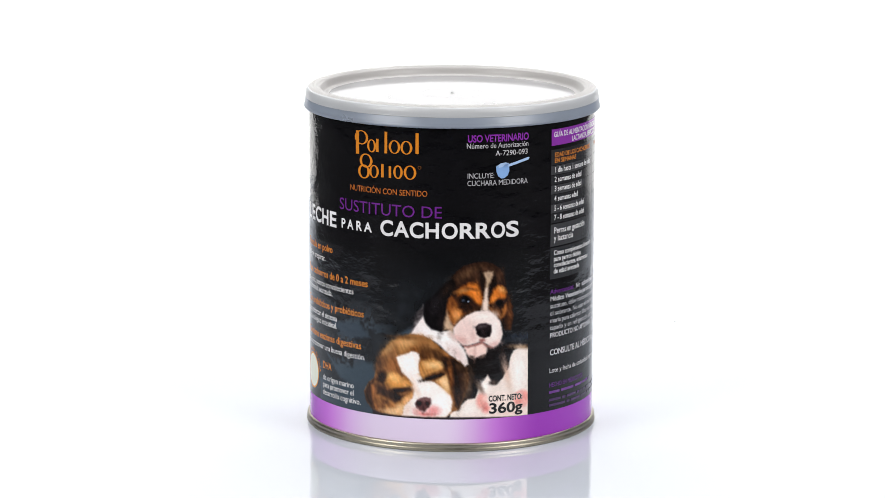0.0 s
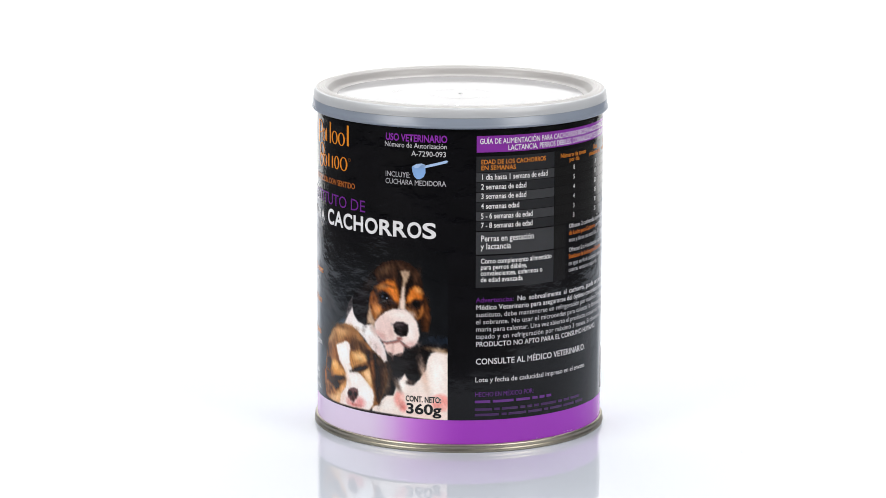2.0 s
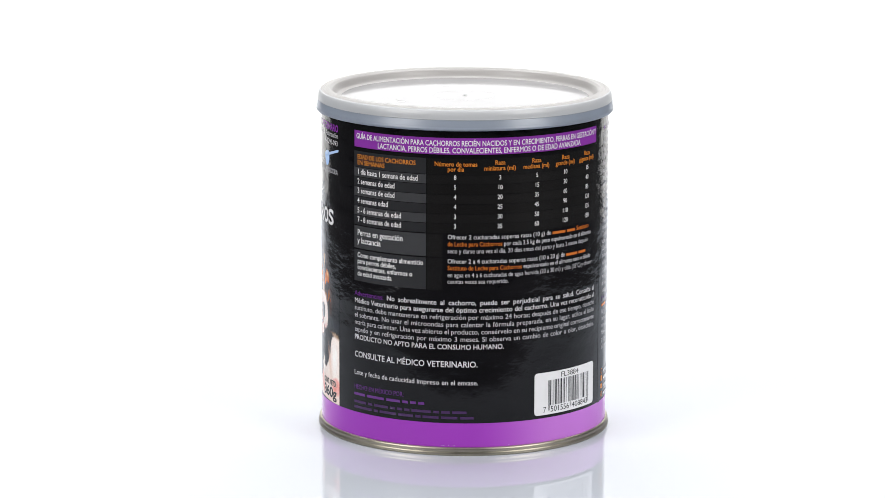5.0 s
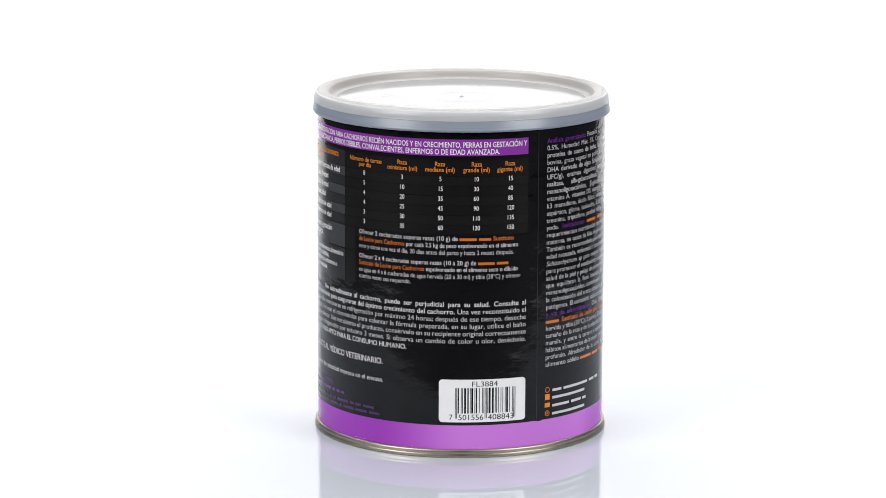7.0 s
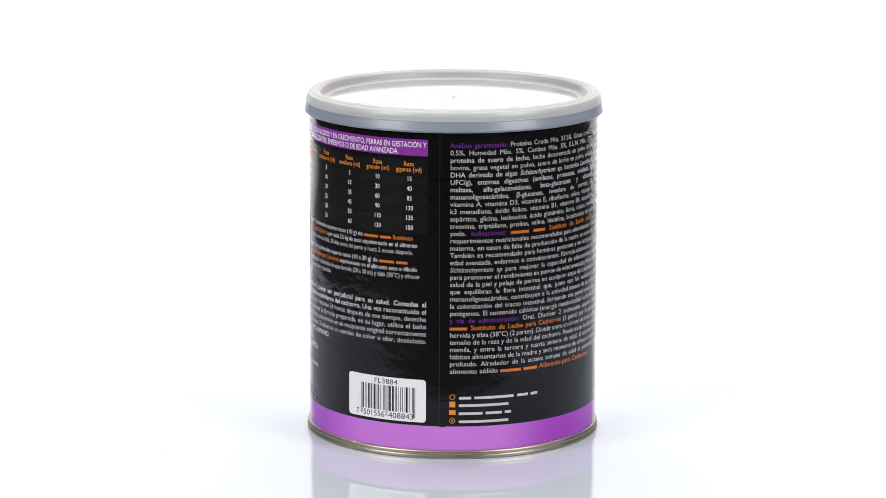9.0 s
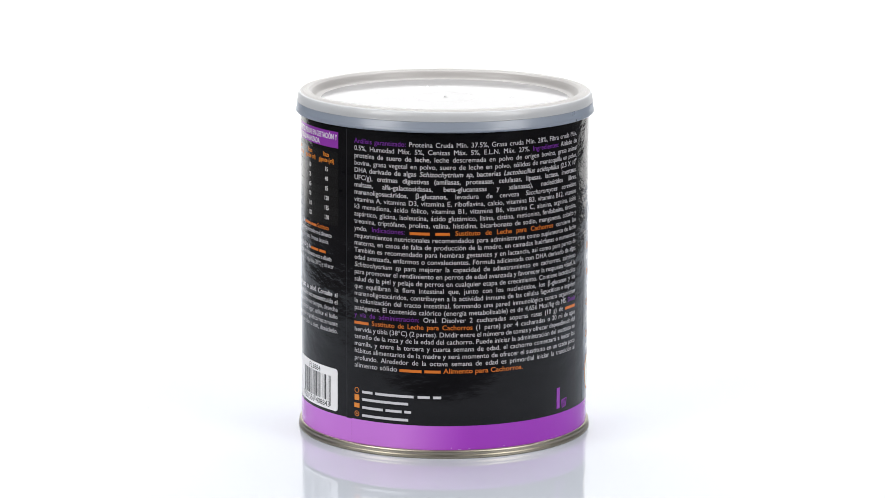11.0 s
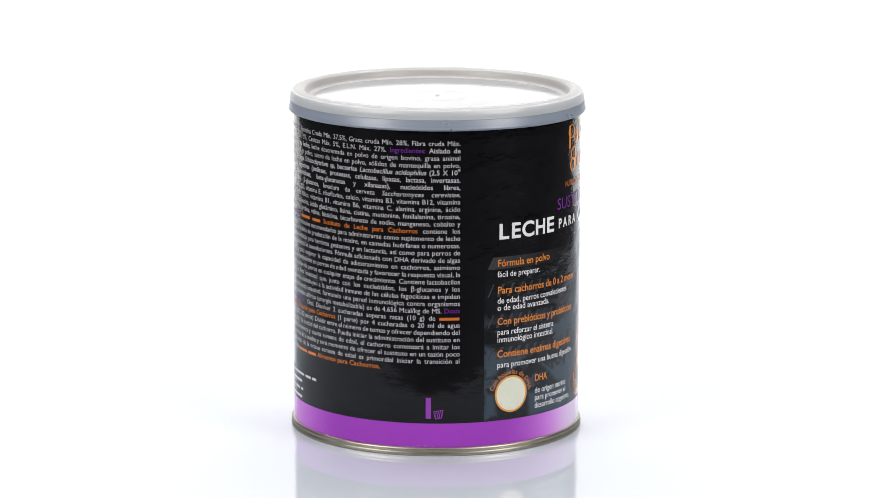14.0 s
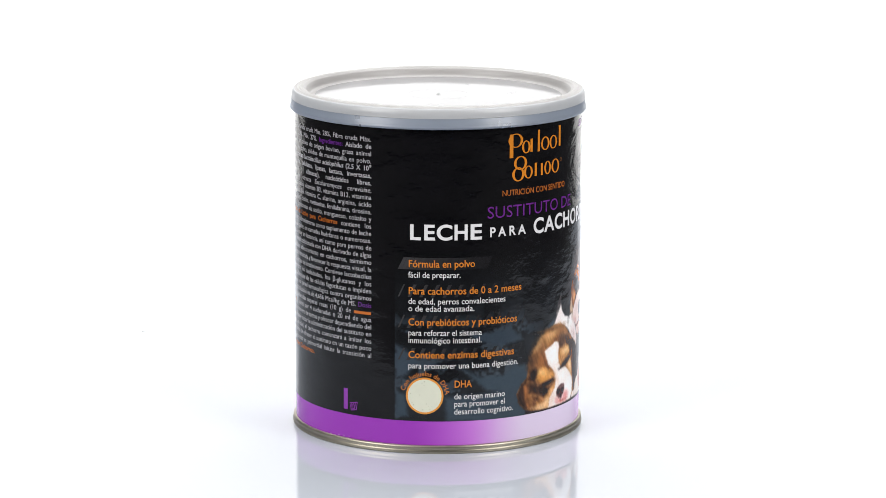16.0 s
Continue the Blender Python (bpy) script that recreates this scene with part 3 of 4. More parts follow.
    blob(188.1, 17.0, 3.0, 3.3, 0, (254, 250, 248), 2.0)
    blob(176.6, 14.2, 1.1, 2.3, 20, (238, 214, 202), 1.4)
    blob(179.3, 21.9, 0.7, 2.4, -20, (240, 216, 200), 1.2)
    blob(182.9, 22.1, 2.3, 1.3, 20, (252, 246, 243), 1.4)
    poly([(181.1, 30.2), (182.6, 31.4), (185.5, 32.1), (188.0, 31.0), (188.9, 29.4), (186.9, 27.9), (183.7, 26.9), (182.2, 25.4), (181.3, 26.9)], (206, 152, 92), 1.0)
    blob(185.6, 30.1, 2.4, 1.0, 0, (240, 200, 146), 1.3)
    blob(181.8, 28.8, 0.7, 1.3, -10, (190, 134, 78), 0.9)
    blob(183.2, 27.7, 1.7, 0.5, -22, (184, 130, 80), 0.9)
    poly([(186.6, 24.8), (189.1, 27.2), (190.7, 25.9), (191.4, 21.9), (190.9, 20.2), (188.3, 22.8)], (224, 178, 126), 1.0)
    blob(189.3, 24.2, 0.9, 1.5, -20, (242, 206, 162), 1.1)
    blob(185.8, 26.2, 3.4, 0.9, -20, (70, 48, 34), 1.0)
    blob(185.4, 25.9, 3.4, 0.5, -20, (26, 18, 16), 0.5)
    blob(187.5, 26.4, 1.2, 0.6, -30, (40, 28, 22), 0.6)
    poly([(188.7, 32.8), (191.2, 33.5), (194.4, 31.5), (196.7, 28.9), (197.4, 25.6), (197.0, 22.2), (195.8, 18.9), (194.2, 14.7), (193.0, 16.1), (192.2, 19.4), (191.3, 23.3), (190.1, 27.9)], (46, 32, 25), 0.7)
    blob(191.6, 26.0, 0.6, 4.7, -8, (128, 80, 44), 1.1)
    blob(193.2, 24.3, 0.6, 5.3, -4, (30, 22, 18), 1.0)
    blob(196.3, 24.0, 0.6, 3.5, 4, (104, 76, 54), 1.1)
    blob(194.8, 20.4, 0.6, 2.9, 10, (66, 46, 34), 1.0)
    blob(194.4, 29.6, 1.3, 0.8, 40, (78, 56, 40), 1.0)
    blob(185.5, 14.2, 2.2, 1.6, 0, (228, 158, 156), 1.4)
    blob(180.3, 13.9, 1.6, 1.2, 0, (226, 170, 164), 1.2)
    blob(183.3, 12.8, 2.6, 0.6, 0, (196, 116, 112), 0.7)
    poly([(179.2, 16.5), (180.2, 17.9), (182.3, 18.8), (184.5, 18.5), (184.9, 16.6), (183.7, 14.9), (182.4, 13.8), (180.8, 14.1), (179.6, 15.2)], (84, 52, 52), 0.5)
    blob(180.6, 16.5, 0.9, 1.0, 0, (30, 18, 19), 0.5)
    blob(183.5, 16.6, 0.7, 0.9, 0, (42, 25, 26), 0.5)
    blob(182.3, 18.0, 1.4, 0.5, 0, (142, 104, 104), 0.7)
    blob(182.1, 14.8, 0.5, 1.1, 0, (60, 34, 34), 0.5)
    # dark lower edge of the photograph
    poly([(163.4, 12.8), (166.4, 11.9), (173.6, 11.7), (182.3, 11.7), (190.0, 11.8), (199.7, 11.9), (219.5, 10.9), (219.5, 9.3), (199.7, 10.3), (182.3, 10.2), (163.4, 11.1)], (46, 36, 40), 0.4)
    fur = value_noise(us * 0.8 + zs * 0.35, (zs - us * 0.4) * 0.22, 0.5, 8) - 0.5
    fur = np.where(np.abs(art - land).sum(1) > 14, fur, 0)
    patch = np.where(np.abs(art - land).sum(1) > 14, value_noise(us + zs * 0.4, zs, 2.2, 12) + 0.6 * value_noise(us, zs + us * 0.3, 0.9, 13) - 0.8, 0)
    art += (patch * 0.3 * np.clip(1.2 - art.mean(1) / 190, 0.03, 1))[:, None] * art
    art += (hair * 0.06 + fur * 0.42 * np.clip(1.15 - art.mean(1) / 200, 0.08, 1))[:, None] * art
    grey = art.mean(1, keepdims=True)
    art = (grey + (art - grey) * 1.06 - 105) * 1.08 + 101
    return art


def band_colours(us, zs):
    """Purple band that pales to lavender under the picture and to pink by the seam."""
    deep, pink, pale = (np.array(c, float) for c in ((155, 57, 184), (198, 120, 217), (228, 212, 238)))
    step = lambda a, b: (lambda t: t * t * (3 - 2 * t))(np.clip((us - a) / (b - a), 0, 1))[:, None]
    k = step(120, 166) * (1 - step(188, 226))
    s = step(272, 306) + 1 - step(34, 64)
    out = deep + (pink - deep) * np.clip(s, 0, 1)
    mid = deep + (pink - deep) * np.clip(2 * k, 0, 1) + (pale - pink) * np.clip(2 * k - 1, 0, 1)
    return np.where(k > 0, mid, out)


def front_panel(label):
    sh = Sheet()        # brand mark, as plain shapes
    o = (226, 138, 40)
    for u0, z0, u1, z1 in ((156.2, 101.0, 157.6, 109.0), (164.7, 102.4, 165.7, 106.9), (168.0, 102.2, 169.0, 109.6), (179.2, 102.7, 180.3, 109.8), (166.7, 93.9, 167.7, 98.4), (169.6, 93.9, 170.5, 98.0)):
        sh.rect(u0, z0, u1, z1, o)
    sh.oval(158.6, 106.8, 2.9, 2.4, 0.95, 0.3, o)
    for u, z, ru, rz in ((162.9, 104.3, 1.8, 2.2), (171.7, 104.6, 2.1, 2.3), (176.0, 104.6, 2.1, 2.3), (163.9, 95.6, 1.9, 2.2), (177.3, 96.2, 2.2, 2.4)):
        sh.oval(u, z, ru, rz, 0.85, 0.3, o)
    sh.oval(160.6, 99.0, 2.7, 2.4, 1.0, 0.35, o)
    sh.oval(159.7, 95.2, 2.5, 2.4, 1.0, 0.35, o)
    sh.oval(173.0, 96.1, 1.7, 2.3, 0.8, 0.35, o)
    sh.ring(180.6, 98.0, 0.45, 0.6, (120, 76, 34))
    sh.build("brand_mark", label, 0.10, "orange brand mark in plain printed shapes", cut=True)
    sh = Sheet()
    write(sh, "NUTRICIÓN CON SENTIDO", 153.4, 88.2, 1.95, 183.4, (200, 112, 44))
    sh.build("lettering", label, 0.08, "thin orange printed slogan")
    sh = Sheet()
    write(sh, "SUSTITUTO DE", 147.9, 80.9, 3.95, 188.4, (112, 42, 142))
    sh.build("lettering", label, 0.10, "purple printed title line", cut=True)
    sh = Sheet()
    title(sh, "LECHE", (121.7, 126.5, 130.7, 136.7, 142.2), (125.4, 130.1, 136.0, 141.2, 146.2), 74.1, 5.0, WHITE)
    title(sh, "PARA", (149.1, 152.0, 156.3, 159.7), (151.1, 155.0, 158.9, 163.0), 74.6, 3.1, WHITE)
    title(sh, "CACHORROS", (166.4, 171.5, 177.2, 182.7, 188.2, 194.3, 199.7, 205.0, 210.4), (171.2, 177.0, 182.0, 187.3, 193.6, 199.5, 204.9, 210.0, 215.1), 74.1, 5.05, WHITE)
    sh.build("lettering", label, 0.10, "bold white printed product title", cut=True)
    for z0, z1, ue in ((63.8, 67.9, 146), (54.3, 58.6, 163), (43.6, 48.0, 160), (32.4, 36.6, 158)):
        sh = Sheet(2.07)
        sh.fade(115.4, z0, ue, z1, (60, 59, 61), (22, 22, 25), 2.0)
        sh.build("banner", label, 0.05, "dark grey printed banner behind a heading")
    sh = Sheet(2.07)
    for text, z, ue in (("Fórmula en polvo", 64.6, 141.8), ("Para cachorros de 0 a 2 meses", 55.3, 159.3), ("Con prebióticos y probióticos", 44.5, 157.6), ("Contiene enzimas digestivas", 33.2, 156.5)):
        write(sh, text, 119.0, z, 2.4, ue, ORANGE, "b")
    write(sh, "DHA", 134.7, 23.0, 2.4, 140.8, ORANGE, "b")
    sh.build("lettering", label, 0.09, "bold orange printed headings")
    sh = Sheet(2.07)
    for text, u, z, ue in (("fácil de preparar.", 119.0, 61.0, 136.9), ("de edad, perros convalecientes", 119.0, 51.9, 153.0), ("o de edad avanzada.", 119.0, 49.4, 141.7), ("para reforzar el sistema", 119.0, 41.0, 144.3), ("inmunológico intestinal.", 119.0, 38.4, 144.3),
                           ("para promover una buena digestión.", 119.0, 29.6, 158.2), ("de origen marino", 134.7, 18.9, 153.0), ("para promover el", 134.7, 16.3, 153.0), ("desarrollo cognitivo.", 134.7, 13.6, 156.2)):
        write(sh, text, u, z, 2.0, ue)
    sh.build("lettering", label, 0.09, "white printed product notes")
    sh = Sheet(2.07)        # flake sample in a ringed disc, with its curved caption
    sh.ring(124.7, 20.1, 0.0, 5.75, (222, 224, 205))
    sh.ring(124.7, 20.1, 5.75, 6.4, (226, 150, 60))
    for i in range(12):
        a, r = random.random() * 6.28, 5.2 * random.random() ** 0.5
        sh.ring(124.7 + r * math.cos(a), 20.1 + r * math.sin(a), 0.0, 0.1 + 0.12 * random.random(), (188, 191, 168))
    sh.build("picture_disc", label, 0.08, "cream disc with an orange printed ring")
    sh = Sheet(2.07)
    text, k = "Con hojuelas de DHA", 1.6 / CAP
    total = sum(GLYPHS[c, 0][2] for c in text) * k
    s = 0.0
    for c in text:
        co, faces, adv = GLYPHS[c, 0]
        a = math.radians(168) - (s + adv * k / 2) / total * math.radians(164)
        if len(co):
            x, y = (co[:, 0] - adv / 2) * k, co[:, 1] * k + 6.95
            sh.add(np.stack([124.7 + x * math.sin(a) + y * math.cos(a), 20.1 - x * math.cos(a) + y * math.sin(a)], -1), faces, (206, 122, 50))
        s += adv * k
    sh.build("lettering", label, 0.09, "orange printed caption curved round the disc")
    sh = Sheet(0.2)
    write(sh, "USO VETERINARIO", 196.6, 106.9, 2.3, 218.6, (142, 52, 172), "h")
    sh.build("lettering", label, 0.09, "bold purple printed line")
    sh = Sheet(0.2)
    write(sh, "Número de Autorización", 196.2, 104.7, 1.75, 218.5, (205, 205, 210))
    write(sh, "A-7290-093", 206.2, 102.0, 1.75, 218.3, (212, 212, 216))
    write(sh, "INCLUYE:", 196.5, 94.5, 1.75, 205.9, (186, 186, 192))
    write(sh, "CUCHARA MEDIDORA", 196.5, 92.0, 1.75, 218.2, (186, 186, 192))
    sh.build("lettering", label, 0.09, "white printed registration notes")
    sh = Sheet(0.2)        # measuring spoon
    pale, blue = (176, 205, 244), (138, 178, 232)
    sh.add([(206.4, 98.3), (211.1, 99.2), (211.2, 96.6), (210.6, 95.1), (209.3, 94.2), (208.2, 94.2), (207.2, 95.0), (206.6, 96.6)], [tuple(range(7, -1, -1))], blue)
    sh.add([(206.4, 98.3), (207.6, 97.9), (211.1, 98.4), (211.1, 99.2), (209.8, 99.6), (208.0, 99.3)], [tuple(range(6))], pale)
    sh.add([(210.8, 98.0), (218.5, 100.0), (218.9, 100.7), (218.4, 100.9), (210.8, 98.9)], [tuple(range(5))], pale)
    sh.build("spoon_picture", label, 0.08, "pale blue printed measuring spoon", cut=True)
    sh = Sheet(0.2)
    for du, dz in ((-0.18, 0), (0.18, 0), (0, 0.18), (0, -0.18)):
        write(sh, "CONT. NETO:", 204.3 + du, 17.2 + dz, 1.9, 216.8 + du, (232, 214, 205), "b")
        write(sh, "360g", 204.3 + du, 13.0 + dz, 3.4, 216.8 + du, (232, 214, 205), "b")
    sh.build("lettering", label, 0.07, "pale outline of the net content lettering")
    sh = Sheet(0.2)
    write(sh, "CONT. NETO:", 204.3, 17.2, 1.9, 216.8, BLACK, "h")
    write(sh, "360g", 204.3, 13.0, 3.4, 216.8, BLACK, "h")
    sh.build("lettering", label, 0.10, "bold black net content lettering")


def guide_panel(label):
    sh = Sheet(0.45)
    sh.rect(228.2, 103.6, 325.95, 109.2, (138, 54, 164))
    sh.build("heading_bar", label, 0.05, "purple printed heading bar")
    sh = Sheet(0.45)
    write(sh, "GUÍA DE ALIMENTACIÓN PARA CACHORROS RECIÉN NACIDOS Y EN CRECIMIENTO, PERRAS EN GESTACIÓN Y", 229.2, 106.5, 1.75, 325.45, WHITE, "b")
    write(sh, "LACTANCIA, PERROS DÉBILES, CONVALECIENTES, ENFERMOS O DE EDAD AVANZADA.", 239.0, 104.1, 1.75, 315.75, WHITE, "b")
    sh.build("lettering", label, 0.09, "white printed heading on the purple bar")
    for z0, z1, c in ((96.8, 102.2, GREY2), (93.5, 96.6, GREY1), (90.1, 93.3, GREY2), (86.8, 89.9, GREY1), (83.5, 86.6, GREY2), (80.2, 83.3, GREY1), (76.8, 80.0, GREY2), (68.7, 76.4, GREY1), (57.3, 68.2, (47, 48, 51))):
        sh = Sheet(0.45)
        sh.rect(228.1, z0, 257.3, z1, c)
        sh.rect(257.5, z0, 326.0 if z1 > 77 else 263.0, z1, tuple(int(11 + v * 0.18) for v in c))
        sh.build("grey_stripe", label, 0.05, "dark grey printed stripe of the table")
    sh = Sheet(0.45)
    write(sh, "EDAD DE LOS CACHORROS", 229.7, 99.6, 1.5, 253.6, ORANGE, "b")
    write(sh, "EN SEMANAS", 229.7, 97.6, 1.5, 241.9, ORANGE, "b")
    for u, a, b in ((267.35, "Número de tomas", "por día"), (282.35, "Raza", "miniatura (ml)"), (295.55, "Raza", "mediana (ml)"), (307.85, "Raza", "grande (ml)"), (319.35, "Raza", "gigante (ml)")):
        write(sh, a, u, 100.1 if a == "Raza" else 99.6, 1.5, None, ORANGE, "b", centre=True, squeeze=0.88)
        write(sh, b, u, 98.2 if a == "Raza" else 97.9, 1.5, None, ORANGE, "b", centre=True, squeeze=0.88)
    sh.build("lettering", label, 0.09, "orange printed table headings")
    sh = Sheet(0.45)
    z = [94.3, 91.0, 87.8, 84.4, 81.0, 77.8]
    for text, zz, ue in zip(("1 día hasta 1 semana de edad", "2 semanas de edad", "3 semanas de edad", "4 semanas edad", "5 - 6 semanas de edad", "7 - 8 semanas de edad"), z, (254.4, 245.9, 245.9, 243.3, 248.4, 248.4)):
        write(sh, text, 229.7, zz, 1.8, ue, WHITE, "b")
    for text, zz, ue, cap in (("Perras en gestación", 73.2, 249.0, 2.0), ("y lactancia", 70.5, 240.3, 2.0), ("Como complemento alimenticio", 65.6, 256.4, 1.65), ("para perros débiles,", 63.5, 246.4, 1.65), ("convalecientes, enfermos o", 61.4, 252.5, 1.65), ("de edad avanzada", 59.2, 244.7, 1.65)):
        write(sh, text, 229.7, zz, cap, ue, WHITE, "b")
    sh.build("lettering", label, 0.09, "white printed age column")
    sh = Sheet(0.9)
    for u, col in ((266.7, "8 5 4 4 3 3"), (281.9, "3 10 20 25 30 35"), (295.3, "5 15 35 45 50 60"), (307.3, "10 30 60 90 110 120"), (319.1, "15 40 85 120 135 150")):
        for i, text in enumerate(col.split()):
            write(sh, text, u, 95.05 - 3.32 * i, 1.5, None, WHITE, centre=True, squeeze=0.82)
    sh.build("lettering", label, 0.09, "white printed table figures")
    sh = Sheet(0.9)
    W, O = (212, 212, 217), (204, 112, 42)
    rows = (([("Ofrecer 2 cucharadas soperas rasas (10 g) de", W, "r"), ("PPPPPPP SSSSS", O, "bar"), ("Sustituto", O, "b")], 74.8, 320.4), ([("de Leche para Cachorros", O, "b"), ("por cada 2.5 kg de peso espolvoreado en el alimento", W, "r")], 72.4, 322.0),
            ("seco y darse una vez al día, 20 días antes del parto y hasta 2 meses después.", 70.0, 320.4), ([("Ofrecer 2 a 4 cucharadas soperas rasas (10 a 20 g) de", W, "r"), ("PPPPPPP SSSSS", O, "bar")], 66.5, 318.6),
            ([("Sustituto de Leche para Cachorros", O, "b"), ("espolvoreado en el alimento seco o diluido", W, "r")], 64.2, 321.9), ("en agua en 4 a 6 cucharadas de agua hervida (20 a 30 ml) y tibia (38°C) y ofrecer", 61.8, 322.9), ("cuantas veces sea requerido.", 59.6, 285.1))
    for text, zz, ue in rows:
        write(sh, text, 264.2, zz, 1.5, ue, (190, 190, 196))
    sh.build("lettering", label, 0.09, "white and orange printed feeding notes")
    sh = Sheet(0.45)
    rows = ([("Advertencias:", (100, 40, 128), "b"), ("No sobrealimente al cachorro, puede ser perjudicial para su salud. Consulte al", W, "b")],
            [("Médico Veterinario para asegurarse del óptimo crecimiento del cachorro.", W, "b"), ("Una vez reconstituido el", W, "r")],
            "sustituto, debe mantenerse en refrigeración por máximo 24 horas; después de ese tiempo, deseche",
            "el sobrante. No usar el microondas para calentar la fórmula preparada, en su lugar, utilice el baño",
            "maría para calentar. Una vez abierto el producto, consérvelo en su recipiente original correctamente",
            "tapado y en refrigeración por máximo 3 meses. Si observa un cambio de color u olor, deséchelo.")
    for i, text in enumerate(rows):
        write(sh, text, 228.2, 52.2 - 2.52 * i, 1.65, 325.55, (190, 190, 196), justify=True)
    write(sh, "PRODUCTO NO APTO PARA EL CONSUMO HUMANO.", 228.2, 36.9, 1.65, 284.1, W, "b")
    sh.build("lettering", label, 0.09, "white printed warning paragraph")
    sh = Sheet(0.45)
    write(sh, "CONSULTE AL MÉDICO VETERINARIO.", 228.2, 30.7, 2.0, 275.1, W, "b")
    write(sh, "Lote y fecha de caducidad impreso en el envase.", 228.0, 24.5, 1.65, 275.3, (214, 214, 218))
    sh.build("lettering", label, 0.09, "white printed advice lines")
    sh = Sheet(0.45)
    write(sh, "HECHO EN MÉXICO POR:", 228.0, 19.4, 1.6, 249.4, DIM)
    write(sh, [("GGGGG AAAAAAA LLLLL SS DD CC", DIM, "bar")], 228.0, 17.2, 1.5, 256.9)
    write(sh, [("BBBBBB DD AAAAAA NN AA NN BBBBBBB DD LLL LLLLL", FAINT, "bar")], 228.0, 14.5, 1.5, 271.5)
    write(sh, [("CCCCCCCCC DD MMMMMMM CCCCCC DD MMMMMM MMMMMM NNNNN", FAINT, "bar")], 228.0, 12.6, 1.5, 273.9)
    sh.build("lettering", label, 0.09, "dim purple printed maker's lines as plain bars")


def analysis_panel(label):
    W, P, O = (188, 188, 194), (104, 44, 138), (204, 112, 42)
    brand = ("PPPPPPP SSSSS", O, "bar")
    rows = [[("Análisis garantizado:", P, "b"), ("Proteína Cruda Mín. 37.5%, Grasa cruda Mín. 28%, Fibra cruda Máx.", W, "r")],
            [("0.5%, Humedad Máx. 5%, Cenizas Máx. 5%, E.L.N. Máx. 27%.", W, "r"), ("Ingredientes:", P, "b"), ("Aislado de", W, "b")],
            [("proteína de suero de leche,", W, "b"), ("leche descremada en polvo de origen bovino, grasa animal", W, "r")],
            "bovina, grasa vegetal en polvo, suero de leche en polvo, sólidos de mantequilla en polvo,",
            [("DHA derivado de algas", W, "b"), ("Schizochytrium sp,", W, "bi"), ("bacterias", W, "b"), ("Lactobacillus acidophilus", W, "bi"), ("(2.5 X 10⁹", W, "b")],
            [("UFC/g), enzimas digestivas (amilasas, proteasas, celulasas, lipasas, lactasa, invertasas,", W, "b")],
            [("maltasa, alfa-galactosidasas, beta-glucanasas y xilanasas), nucleótidos libres,", W, "b")],
            [("mananoligosacáridos, β-glucanos,", W, "b"), ("levadura de cerveza", W, "r"), ("Saccharomyces cerevisiae,", W, "i")],
            "vitamina A, vitamina D3, vitamina E, riboflavina, calcio, vitamina B3, vitamina B12, vitamina",
            "k3 menadiona, ácido fólico, vitamina B1, vitamina B6, vitamina C, alanina, arginina, ácido",
            "aspártico, glicina, isoleucina, ácido glutámico, lisina, cistina, metionina, fenilalanina, tirosina,",
            "treonina, triptófano, prolina, valina, histidina, bicarbonato de sodio, manganeso, cobalto y",
            [("yodo.", W, "r"), ("Indicaciones:", P, "b"), brand, ("Sustituto de Leche para Cachorros", O, "b"), ("contiene los", W, "r")],
            "requerimientos nutricionales recomendados para administrarse como suplemento de leche",
            "materna, en casos de falta de producción de la madre, en camadas huérfanas o numerosas.",
            "También es recomendado para hembras gestantes y en lactancia, así como para perros de",
            "edad avanzada, enfermos o convalecientes. Fórmula adicionada con DHA derivado de algas",
            [("Schizochytrium sp", W, "i"), ("para mejorar la capacidad de adiestramiento en cachorros, asimismo", W, "r")],
            "para promover el rendimiento en perros de edad avanzada y favorecer la respuesta visual, la",
            "salud de la piel y pelaje de perros en cualquier etapa de crecimiento. Contiene lactobacilos",
            "que equilibran la flora intestinal que, junto con los nucleótidos, los β-glucanos y los",
            "mananoligosacáridos, contribuyen a la actividad inmune de las células fagocíticas e impiden",
            "la colonización del tracto intestinal, formando una pared inmunológica contra organismos",
            [("patógenos. El contenido calórico (energía metabolizable) es de 4,656 Mcal/kg de MS.", W, "r"), ("Dosis", P, "b")],
            [("y vía de administración:", P, "b"), ("Oral. Disolver 2 cucharadas soperas rasas (10 g) de", W, "r"), ("PPPPPPP", O, "bar")],
            [("SSSSSS", O, "bar"), ("Sustituto de Leche para Cachorros", O, "b"), ("(1 parte) por 4 cucharadas o 20 ml de agua", W, "r")],
            "hervida y tibia (38°C) (2 partes). Dividir entre el número de tomas y ofrecer dependiendo del",
            "tamaño de la raza y de la edad del cachorro. Puede iniciar la administración del sustituto en",
            "mamila, y entre la tercera y cuarta semana de edad, el cachorro comenzará a imitar los",
            "hábitos alimentarios de la madre y será momento de ofrecer el sustituto en un tazón poco",
            "profundo. Alrededor de la octava semana de edad es primordial iniciar la transición al"]
    sh = Sheet(1.2)
    for i, text in enumerate(rows):
        write(sh, text, 18.5, 106.6 - 2.485 * i, 1.62, 106.7, W, justify=True)
    write(sh, [("alimento sólido", W, "r"), brand, ("Alimento para Cachorros.", O, "b")], 18.5, 29.5, 1.62, 79.3)
    sh.build("lettering", label, 0.09, "dense white printed analysis and dosage text")
